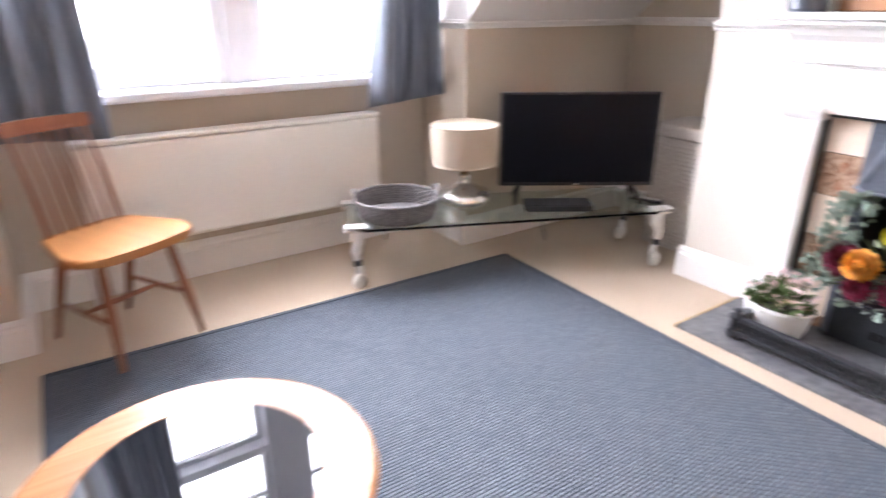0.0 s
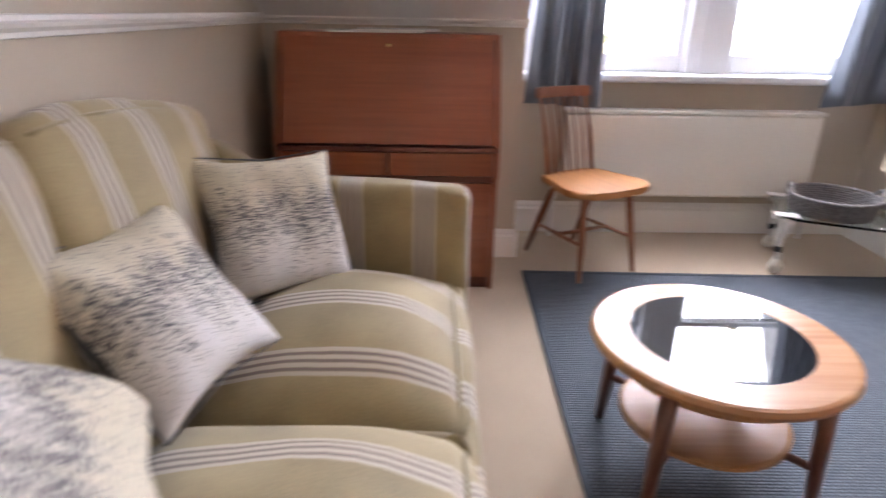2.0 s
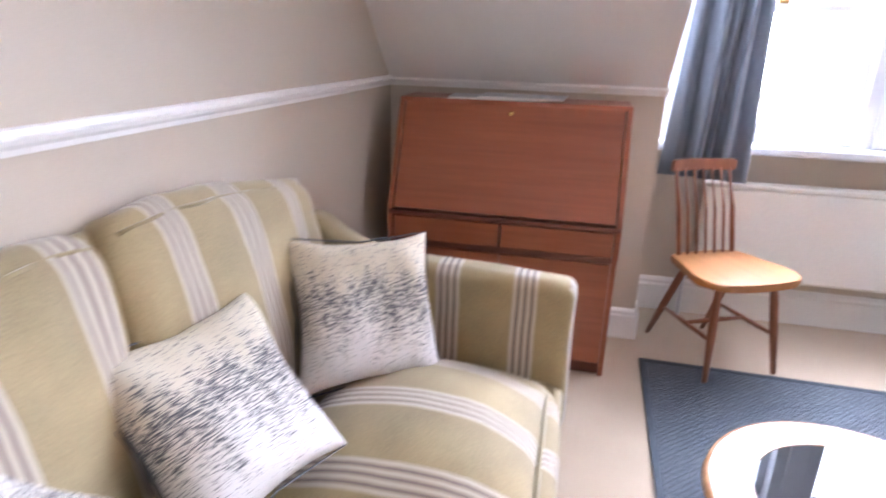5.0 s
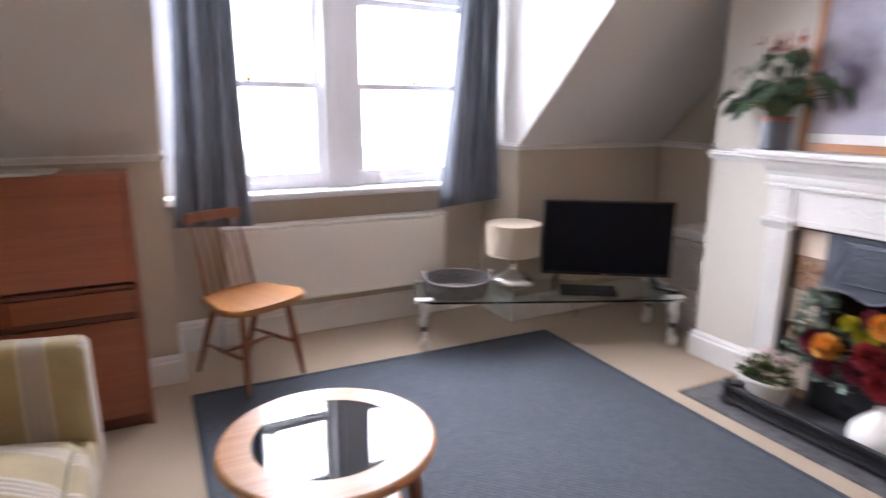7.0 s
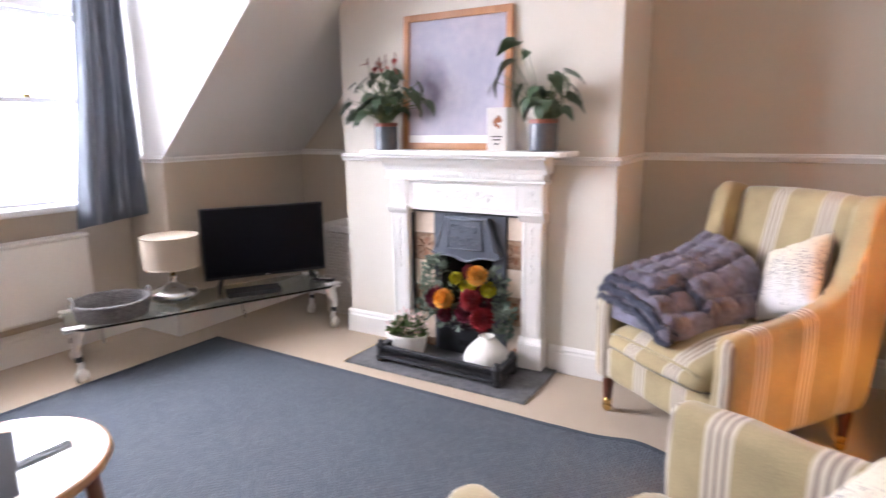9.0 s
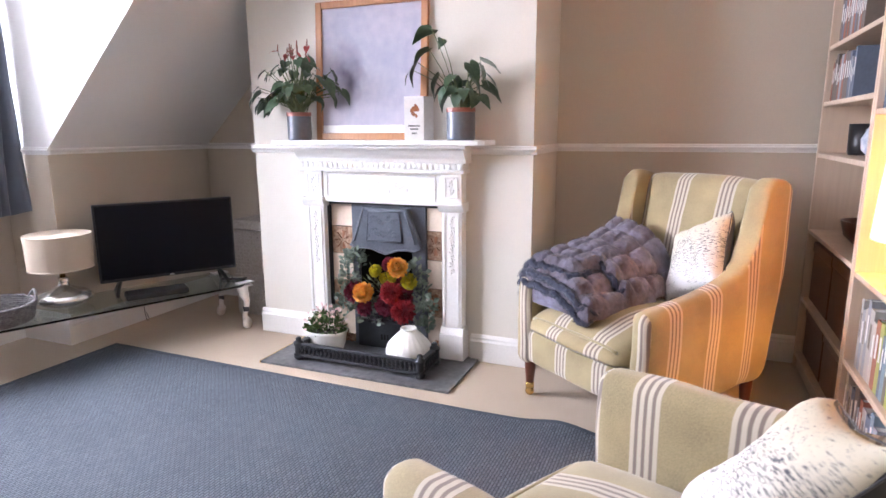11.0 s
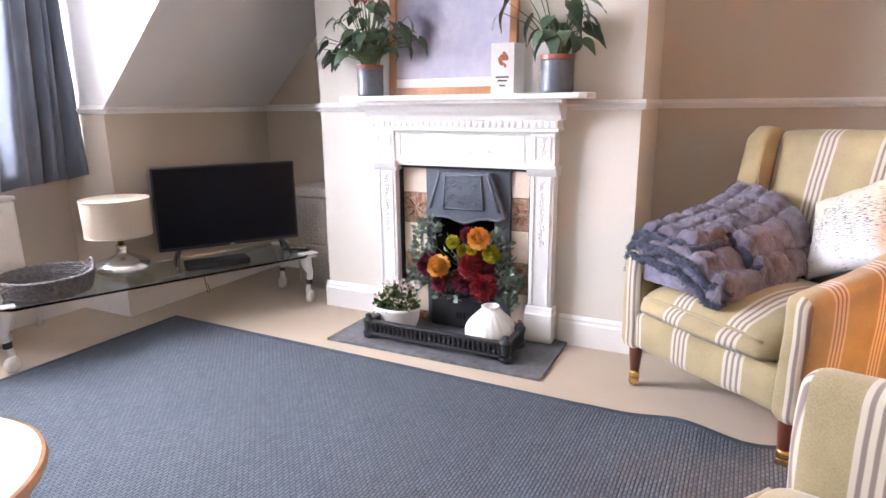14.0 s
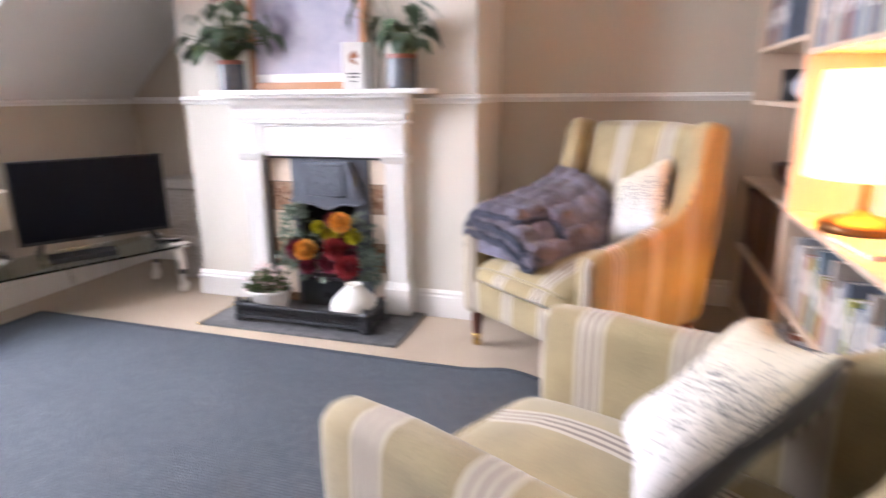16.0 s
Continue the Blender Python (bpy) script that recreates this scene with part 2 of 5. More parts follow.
win = thing("window_1", pose(0, YWIN + .07, 0), "white painted double sash window with a broad centre mullion", "window")
win["kind"] = "structure"
ML, MR = .895, 1.105
part("mullion", B(ML, MR, -.06, .06, WZ0, WZ1, .006), PVC, win)
part("mullion_bead", B(ML + .055, MR - .055, -.072, -.0605, WZ0 + .004, WZ1, .005), PVC, win)
part("jamb", B(WX0, WX0 + .06, -.06, .06, WZ0, WZ1, .006), PVC, win)
part("jamb", B(WX1 - .06, WX1, -.06, .06, WZ0, WZ1, .006), PVC, win)
part("window_head", B(WX0 + .06, ML, -.06, .06, WZ1 - .06, WZ1, .006), PVC, win)
part("window_head", B(MR, WX1 - .06, -.06, .06, WZ1 - .06, WZ1, .006), PVC, win)
part("window_sill", B(DL + .004, DR - .004, -.185, .06, WZ0 - .035, WZ0 + .004, .012, 3), PVC, win, "white painted window board with rounded nosing")
for x0, x1 in ((WX0 + .06, ML), (MR, WX1 - .06)):
    part("transom", B(x0, x1, -.05, .055, 1.885, 1.94, .005), PVC, win)
    for z0, z1, y in ((WZ0 + .004, 1.425, .0), (1.395, 1.884, .035), (1.941, WZ1 - .06, .01)):
        sash = new("sash")
        sash.parent = win
        s = .04
        lo = .085 if z0 < 1 else .03
        part("stile", B(x0, x0 + s, y - .018, y + .018, z0, z1, .004), PVC, sash)
        part("stile", B(x1 - s, x1, y - .018, y + .018, z0, z1, .004), PVC, sash)
        part("rail", B(x0 + s, x1 - s, y - .018, y + .018, z0, z0 + lo, .004), PVC, sash)
        part("rail", B(x0 + s, x1 - s, y - .018, y + .018, z1 - .03, z1, .004), PVC, sash)
        glass_pane("pane", B(x0 + s, x1 - s, y - .002, y + .002, z0 + lo, z1 - .03), sash)
        if z0 > 1.5:
            part("glazing_bar", B(x0 + s, x1 - s, y - .012, y + .012, 2.24, 2.265, .003), PVC, sash)
        elif z0 < 1:
            part("sash_lift", B((x0 + x1) / 2 - .04, (x0 + x1) / 2 + .04, y - .032, y - .0185, z0 + .03, z0 + .045, .004), PVC, sash)
            part("sash_catch", B((x0 + x1) / 2 - .025, (x0 + x1) / 2 + .025, y - .018, y + .016, z1 + .0005, z1 + .018, .004), BRASS, sash, "small brass sash catch")

# overcast sky outside, and distance paled by an added glow
def glow(name, colour, strength):
    m = bpy.data.materials.new(name)
    m.use_nodes = True
    b = m.node_tree.nodes["Principled BSDF"]
    b.inputs["Base Color"].default_value = (*colour, 1)
    b.inputs["Emission Color"].default_value = (*colour, 1)
    b.inputs["Emission Strength"].default_value = strength
    return m


bd = tagged(part("backdrop", B(-14, 16, 14, 14.1, -3, 14), glow("overcast_sky", (0.96, 0.98, 1.0), 3.2)), "bright white overcast sky beyond the window", "sky", kind="structure")
# tree and roof emit: their washed-out daylight is put into the material
FAR_GREEN = glow("daylit_glow_far_tree", (0.62, 0.75, 0.40), 1.5)
FAR_ROOF = glow("daylit_glow_far_roof", (0.95, 0.72, 0.62), 1.4)
rng = random.Random(5)
bm = bmesh.new()
for k in range(60):
    c = Vector((rng.gauss(3.2, .17), 13 + rng.uniform(-.2, .2), rng.gauss(.62, .12)))
    bmesh.ops.create_icosphere(bm, subdivisions=1, radius=rng.uniform(.04, .10), matrix=Matrix.Translation(c))
tagged(part("far_tree", bm, FAR_GREEN), "green treetop far beyond the window, paled by added glow", "tree", kind="structure")
bm = prism([(3.5, -1.6), (5.2, -.9), (9, -.9), (10.5, -1.6)], 12.6, 13.4, axes="xzy")
box(bm, 6.2, 6.6, 12.8, 13.1, -1, -.2)
tagged(part("far_roof", bm, FAR_ROOF), "red roof far beyond the window, paled by added glow", "roof", kind="structure")
structure("ground", B(-60, 60, 3.2, 120, -6.2, -6), material("far_ground", (.25, .28, .2), .9), "pale ground far below the window")

# radiator
rad = thing("radiator", pose(0, YWIN, 0), "long cream enamelled panel radiator under the window", "radiator")
part("panel", B(.30, 1.60, -.115, -.045, .23, .655, .016, 3), RADIATOR, rad)
part("top_grille", B(.295, 1.605, -.118, -.03, .655, .675, .006), RADIATOR, rad)
for x in (.36, 1.5):
    part("bracket", B(x, x + .04, -.05, 0.0, .30, .6, .003), RADIATOR, rad)
for x in (.27, 1.63):
    part("valve", lathe([(.011, 0.0), (.011, .2), (.02, .21), (.02, .27), (.008, .28)], 14, m=pose(x, -.08, 0.0)), PVC, rad, "white radiator valve and pipe", smooth=True)

# curtains
CURTAIN = material("slate_blue_curtain", (0.135, 0.158, 0.20), 0.75, second=(0.09, 0.108, 0.14), scale=5, fine=350, bump=0.25, depth=0.001, sheen=0.35)


def curtain(top, low, seed, tuck):
    """top, low: the cloth's two edges in x at its heading and at its hem; tuck: how the hem's line bows."""
    r = random.Random(seed)
    n, rows = 120, 26
    ph = [r.uniform(0, 6) for _ in range(5)]
    bm = bmesh.new()
    grid = []
    for j in range(rows + 1):
        v = j / rows
        z = 2.50 - v * 1.79
        e = v ** 1.6
        x0, x1 = top[0] + (low[0] - top[0]) * e, top[1] + (low[1] - top[1]) * e
        row = []
        for i in range(n + 1):
            u = i / n
            w = u + .035 * math.sin(u * 7 + ph[3] + v * 1.3)
            fold = math.sin(w * 30 + ph[0] + .8 * math.sin(v * 2 + ph[1])) * .55 + math.sin(w * 15 + ph[2] + v * 1.2) * .45
            crease = .006 * noise.noise(Vector((u * 6, v * 9, seed)))
            y = 2.165 + fold * (.022 + .020 * v) + crease
            row.append(bm.verts.new((x0 + u * (x1 - x0) + .010 * math.sin(v * 5 + u * 9) * v, y, z - .010 * fold * v - tuck * u * v)))
        grid.append(row)
    for a, b in zip(grid, grid[1:]):
        for i in range(n):
            bm.faces.new((a[i], a[i + 1], b[i + 1], b[i]))
    t = thing("curtain", Matrix(), "slate-blue gathered curtain hanging to just below the sill", "curtain", "curtains at the window")
    ob = part("cloth", bm, CURTAIN, t, smooth=True)
    so = ob.modifiers.new("thick", 'SOLIDIFY')
    so.thickness = .006
    part("heading", B(top[0], top[1], 2.15, 2.18, 2.47, 2.55, .008), CURTAIN, t)
    return t


curtain((.155, .42), (.085, .43), 1, .02)
curtain((1.68, 1.912), (1.55, 1.918), 2, -.03)
rod = thing("curtain_pole", Matrix(), "slim white curtain pole above the window", "curtain pole")
part("pole", tube([(.05, 2.165, 2.56), (1.915, 2.165, 2.56)], .012), PVC, rod, smooth=True)
for x in (.1, 1.85):
    part("bracket", B(x, x + .02, 2.165, YWIN, 2.55, 2.57, .003), PVC, rod)

# ---- the fireplace ----
IRON = material("black_cast_iron", (0.05, 0.053, 0.06), 0.36, metal=0.5, scale=9, fine=160, var=0.2, bump=0.2, depth=0.001)
IRON_GREY = material("graphite_iron", (0.13, 0.145, 0.175), 0.4, metal=0.55, scale=9, fine=120, var=0.15, bump=0.15, depth=0.001)
SOOT = material("soot_black", (0.008, 0.008, 0.008), 0.95, bump=0.2)
TILE = material("cream_glazed_tile", (0.74, 0.61, 0.49), 0.18, scale=7, fine=60, var=0.05, bump=0.03, coat=0.3)
TILE_DECO = material("brown_patterned_tile", (0.52, 0.37, 0.26), 0.2, second=(0.16, 0.075, 0.04), scale=38, fine=70, bump=0.05, coat=0.3)


def vine(u0, u1, v0, v1, w, r, turns, upright=False, seed=0, bm=None):
    """Low-relief foliage on a face that looks along -x at x = w: a waving stem, curls off both its sides and small leaves."""
    bm = bm or bmesh.new()
    rg = random.Random(seed)
    um, vm, hu, hv = (u0 + u1) / 2, (v0 + v1) / 2, (u1 - u0) / 2, (v1 - v0) / 2

    def at(a, b):
        """a runs along the stem, b across it, both from -1 to 1."""
        return (w, um + b * hu, vm + a * hv) if upright else (w, um + a * hu, vm + b * hv)

    def leaf(a, b, size):
        p = at(a, b)
        bmesh.ops.create_icosphere(bm, subdivisions=1, radius=size, matrix=Matrix.Translation(p) @ Matrix.Rotation(rg.uniform(0, 3.1), 4, 'X') @ Matrix.Diagonal((.32, 1.5, .75, 1)))
    n = turns * 10
    tube([at(-1 + 2 * i / n, .30 * math.sin(i / 10 * math.tau)) for i in range(n + 1)], r * .8, 5, bm)
    ratio = (hv if not upright else hu) / (hu if not upright else hv)
    for k in range(turns * 2):
        a0, side = -1 + (k + .5) / turns, 1 if k % 2 else -1
        pts = []
        for i in range(11):
            ang, q = i / 10 * 4.6, .52 * (1 - i / 13)
            pts.append(at(max(-1, min(1, a0 + q * ratio * math.cos(ang) * .9)), side * (.34 + q * math.sin(ang) * .8)))
        tube(pts, [r * (1 - i / 16) for i in range(11)], 5, bm)
        leaf(a0, side * .34, r * 2.1)
        leaf(a0 + .6 / turns, -side * .62, r * 1.7)
    return bm


fp = thing("fireplace_surround", Matrix(), "white painted cast-iron fireplace surround with moulded mantel shelf", "fireplace")
X = XB - .002
part("mantel_shelf", prism([(2.365, -.335), (2.35, -.305), (2.35, .81), (2.365, .84), (X, .84), (X, -.335)], 1.098, 1.122, bev=.005), WHITE, fp)
part("cornice", prism([(X, 1.012), (2.448, 1.012), (2.44, 1.032), (2.42, 1.05), (2.405, 1.072), (2.388, 1.082), (2.385, 1.098), (X, 1.098)], -.215, .735, axes="xzy", bev=.003), WHITE, fp)
part("cornice_lip", prism([(2.372, 1.084), (2.386, 1.080), (2.386, 1.0975), (2.372, 1.0975)], -.235, .755, axes="xzy"), WHITE, fp)
part("frieze", B(2.465, X, -.08, .60, .80, .965, .003), WHITE, fp)
for a in ((-.052, .575, .947, .953), (-.052, .575, .822, .828), (-.052, -.046, .829, .946), (.569, .575, .829, .946)):
    part("panel_bead", B(2.460, 2.4645, *a, .0015, 1), WHITE, fp)
part("frieze_relief", vine(.08, .44, .852, .925, 2.4642, .0046, 3, seed=3), WHITE, fp, "raised scrollwork on the frieze", smooth=True)["kind"] = "stuff"
part("egg_band", B(2.446, X, -.200, .722, .978, 1.011, .002), WHITE, fp)
bm = bmesh.new()
bmesh.ops.create_icosphere(bm, subdivisions=2, radius=.012, matrix=Matrix.Diagonal((.42, .95, 1.25, 1)))
EGG = bpy.data.meshes.new("egg_ornament")
bm.to_mesh(EGG)
bm.free()
EGG.materials.append(WHITE)
EGG.shade_smooth()
for k in range(31):
    egg = new("egg_ornament", EGG)
    egg.parent = fp
    egg.location = (2.4455, -.188 + k * .0299, .995)
part("architrave", B(2.44, X, -.208, .730, .962, .977, .004), WHITE, fp)
for y0, y1 in ((-.190, -.082), (.600, .708)):
    pil = part("pilaster", B(2.462, X, y0, y1, .15, .80, .004), WHITE, fp)
    part("plinth", B(2.445, X, y0 - .012, y1 + .012, .0125, .15, .006), WHITE, pil)
    part("plinth_cap", prism([(X, .1505), (2.448, .1505), (2.455, .165), (2.460, .18), (X, .18)], y0 - .008, y1 + .008, axes="xzy"), WHITE, pil)
    part("capital", prism([(X, .775), (2.455, .775), (2.445, .79), (2.435, .81), (2.435, .822), (X, .822)], y0 - .012, y1 + .012, axes="xzy", bev=.003), WHITE, pil)
    part("upper_block", B(2.456, X, y0, y1, .822, .962, .004), WHITE, pil)
    ym = (y0 + y1) / 2
    for a in ((ym - .036, ym - .031, .842, .945), (ym + .031, ym + .036, .842, .945), (ym - .0305, ym + .0305, .842, .847), (ym - .0305, ym + .0305, .940, .945)):
        part("block_bead", B(2.4515, 2.4555, *a, .0012, 1), WHITE, pil)
    part("block_motif", vine(ym - .020, ym + .020, .855, .932, 2.4555, .0036, 1, True, 5), WHITE, pil, "raised leaf motif", smooth=True)
    part("pilaster_relief", vine(ym - .018, ym + .018, .46, .745, 2.4615, .0034, 4, True, 8), WHITE, pil, "raised floral drop", smooth=True)["kind"] = "stuff"
    for yy in (y0 + .014, y1 - .020):
        part("bead", B(2.457, 2.4615, yy, yy + .006, .19, .765, .002), WHITE, pil)

ins = thing("fireplace_insert", Matrix(), "black cast-iron fireplace insert with tiled cheeks and hood", "fireplace insert")
part("outer_frame", B(2.496, 2.52, .588, .599, .012, .80, .001), IRON, ins)
part("outer_frame", B(2.496, 2.52, -.0795, -.0685, .012, .80, .001), IRON, ins)
part("outer_frame", B(2.496, 2.52, -.068, .5875, .786, .80, .002), IRON, ins)
part("front_plate", B(2.500, 2.53, .022, .452, .60, .786, .002), IRON_GREY, ins)
for y0, y1 in ((.022, .10), (.42, .452)):
    part("side_plate", B(2.500, 2.53, y0, y1, .012, .60, .002), IRON_GREY, ins)
for y0 in (.454, -.068):
    wide = .133 if y0 > 0 else .088
    for k in range(6):
        z1, z0 = min(.784, .815 - k * .152), max(.0125, .663 - k * .152 + .002)
        deco = k % 2 == 1
        t = part("tile", B(2.514, 2.526, y0, y0 + wide, z0, z1, .002, 1), TILE_DECO if deco else TILE, ins, "brown flower-patterned tile" if deco else "")
        ym, zm = y0 + wide / 2, (z0 + z1) / 2
        if deco:
            b2 = bmesh.new()
            for a in range(7):
                tube([(2.5135, ym + .010 * math.cos(a * .9), zm + .012 * math.sin(a * .9)), (2.5132, ym + wide * .34 * math.cos(a * .9), zm + .05 * math.sin(a * .9))], [.004, .011], 6, b2, squash=.15)
            part("flower_pattern", b2, material("tile_flower_brown", (.30, .14, .08), .25, bump=0), t)
hood = part("hood", prism([(.110, .775), (.368, .775), (.444, .578), (.41, .560), (.36, .566), (.31, .562), (.275, .548), (.238, .538), (.20, .548), (.165, .562), (.115, .566), (.068, .560), (.033, .578)], 2.462, 2.4995, axes="yzx", bev=.006), IRON_GREY, ins, "graphite hood with scalloped edge")
part("hood_panel", prism([(.148, .765), (.331, .765), (.345, .600), (.133, .600)], 2.456, 2.4615, axes="yzx", bev=.002), IRON_GREY, hood)
for p, q in (((.151, .760), (.328, .760)), ((.137, .606), (.341, .606)), ((.151, .760), (.137, .606)), ((.328, .760), (.341, .606))):
    part("panel_bead", tube([(2.4555, *p), (2.4555, *q)], .0035, 6), IRON_GREY, hood, smooth=True)
bm = vine(.162, .318, .688, .750, 2.4558, .0042, 2, seed=9)
vine(.158, .322, .618, .680, 2.4558, .0042, 2, seed=14, bm=bm)
part("hood_relief", bm, IRON_GREY, hood, "raised scrollwork", smooth=True)["kind"] = "stuff"
part("hood_lip", tube([(2.461, y, z - .003) for y, z in ((.033, .580), (.068, .563), (.115, .569), (.165, .565), (.20, .551), (.238, .541), (.275, .551), (.31, .565), (.36, .569), (.41, .563), (.444, .580))], .0055, 8), IRON_GREY, hood, smooth=True)
for y0, y1 in ((.118, .062), (.360, .416)):
    part("flute", tube([(2.4605, y0, .765), (2.4605, y1, .60)], [.003, .006], 6), IRON_GREY, hood, smooth=True)
part("firebox", B(2.80, 2.82, .10, .42, .012, .60), SOOT, ins)
for y0 in (.10, .412):
    part("firebox_side", B(2.53, 2.80, y0, y0 + .008, .012, .60), SOOT, ins)
part("firebox_top", B(2.53, 2.82, .10, .42, .60, .61), SOOT, ins)
part("ash_pan_front", prism([(.10, .012), (.42, .012), (.42, .15), (.26, .165), (.10, .15)], 2.475, 2.49, axes="yzx", bev=.004), IRON, ins)
bm = bmesh.new()
for k in range(3):
    box(bm, 2.471, 2.4745, .235 + k * .018, .245 + k * .018, .06, .09, .001, 1)
part("ash_pan_vents", bm, SOOT, ins)
for z in (.17, .20, .235):
    part("grate_bar", tube([(2.50, .10, z), (2.475, .16, z), (2.47, .26, z), (2.475, .36, z), (2.50, .42, z)], .006, 8), IRON, ins, smooth=True)
for k in range(9):
    y = .11 + k * .0375
    part("grate_upright", tube([(2.482, y, .15), (2.478, y, .245)], .004, 6), IRON, ins, smooth=True)
hearth = thing("hearth", Matrix(), "dark slate hearth slab with a brass strip at one end", "hearth")
part("slab", B(2.09, XB - .001, -.262, .776, 0.0, .012, .002), SLATE, hearth)
part("edge_strip", B(2.086, XB - .001, .7765, .7815, 0.0, .0125, .001, 1), BRASS, hearth, "thin brass edge strip")

fender = thing("fender", pose(0, 0, .0125), "black cast-iron fender with pierced arcade and ball feet", "fender")
bm = lathe([(.0065, .036), (.0095, .046), (.0050, .058), (.0105, .076), (.0105, .078)], 8)
BALUSTER = bpy.data.meshes.new("baluster")
bm.to_mesh(BALUSTER)
bm.free()
BALUSTER.materials.append(IRON)
FX, FY_0, FY_1, FXB = 2.18, -.082, .602, 2.36
for a, b in (((FX, FY_0), (FX, FY_1)), ((FX, FY_0), (FXB, FY_0)), ((FX, FY_1), (FXB, FY_1))):
    x0, x1, y0, y1 = min(a[0], b[0]) - .014, max(a[0], b[0]) + .014, min(a[1], b[1]) - .014, max(a[1], b[1]) + .014
    part("base_rail", B(x0 - .006, x1 + .006, y0 - .006, y1 + .006, .022, .036, .004), IRON, fender)
    part("top_rail", B(x0, x1, y0, y1, .078, .09, .004), IRON, fender)
    part("back_strip", B(x0 + .010, x1 - .010, y0 + .010, y1 - .010, .036, .078), IRON, fender)
    L = max(b[0] - a[0], b[1] - a[1])
    n = int(L / .0235)
    if b[0] == a[0]:
        shift = Vector((-.009, 0, 0))
    else:
        shift = Vector((0, -.009 if a[1] < 0 else .009, 0))
    for k in range(1, n):
        bal = new("baluster", BALUSTER)
        bal.parent = fender
        bal.location = Vector((*a, 0)).lerp(Vector((*b, 0)), k / n) + shift
for x, y in ((FX, FY_0), (FX, FY_1), (FXB, FY_0), (FXB, FY_1)):
    part("foot", lathe([(.012, 0), (.026, .008), (.028, .02), (.018, .03), (.022, .045), (.022, .075), (.027, .082), (.027, .095), (.012, .102), (.016, .112), (.008, .12)], 16, m=pose(x, y, 0)), IRON, fender, smooth=True)

# ---- soft shapes ----
def ease(q):
    q = max(0, min(1, q))
    return q * q * (3 - 2 * q)


def soft_box(x0, x1, y0, y1, z0, z1, r=.05, puff=(0, 0, 0), n=11, warp=None, m=None):
    """A rounded, stuffed block: puff is how far each pair of faces bulges."""
    bm = bmesh.new()
    bmesh.ops.create_cube(bm, size=2)
    bmesh.ops.subdivide_edges(bm, edges=bm.edges[:], cuts=n, use_grid_fill=True)
    h = Vector(((x1 - x0) / 2, (y1 - y0) / 2, (z1 - z0) / 2))
    c = Vector(((x0 + x1) / 2, (y0 + y1) / 2, (z0 + z1) / 2))
    for v in bm.verts:
        s = [math.sin(q * math.pi / 2) for q in v.co]
        p = Vector([s[k] * h[k] for k in range(3)])
        inner = Vector([max(-(h[k] - r), min(h[k] - r, p[k])) for k in range(3)])
        d = p - inner
        q = inner + (d.normalized() * r if d.length > 1e-6 else d)
        for k in range(3):
            i, j = (k + 1) % 3, (k + 2) % 3
            q[k] += math.copysign(1, s[k]) * puff[k] * (1 - s[i] ** 2) * (1 - s[j] ** 2) * abs(s[k])
        q += c
        q += Vector((noise.noise(q * 6.3), noise.noise(q * 6.3 + Vector((9, 0, 0))), noise.noise(q * 7.1 + Vector((0, 5, 0))))) * .007
        q.z += noise.noise(Vector((q.x * 21, q.y * 6, 3.0))) * .003
        if warp:
            q = warp(q)
        v.co = m @ q if m is not None else q
    return bm


def pillow_mesh(a, b, h, seed=0, n=18):
    """A square scatter cushion lying in its x, y plane."""
    rg = random.Random(seed)
    ph = [rg.uniform(0, 6) for _ in range(4)]
    bm = bmesh.new()
    top, bot = {}, {}
    for i in range(n + 1):
        for j in range(n + 1):
            u, v = math.sin((i / n - .5) * math.pi), math.sin((j / n - .5) * math.pi)
            x = a * u * (1 - .14 * (1 - v * v) * u * u)
            y = b * v * (1 - .14 * (1 - u * u) * v * v)
            t = h * ((1 - u ** 4) * (1 - v ** 4)) ** .5
            w = .012 * math.sin(3 * u + ph[0]) * math.sin(2.5 * v + ph[1]) + .004 * math.sin(11 * u + ph[2] + 5 * v)
            top[i, j] = bm.verts.new((x, y, t + w))
            edge = i in (0, n) or j in (0, n)
            bot[i, j] = top[i, j] if edge else bm.verts.new((x, y, -t + w))
    for i in range(n):
        for j in range(n):
            bm.faces.new((top[i, j], top[i + 1, j], top[i + 1, j + 1], top[i, j + 1]))
            f = bm.faces.new((bot[i, j + 1], bot[i + 1, j + 1], bot[i + 1, j], bot[i, j]))
            f.material_index = 1
    return bm


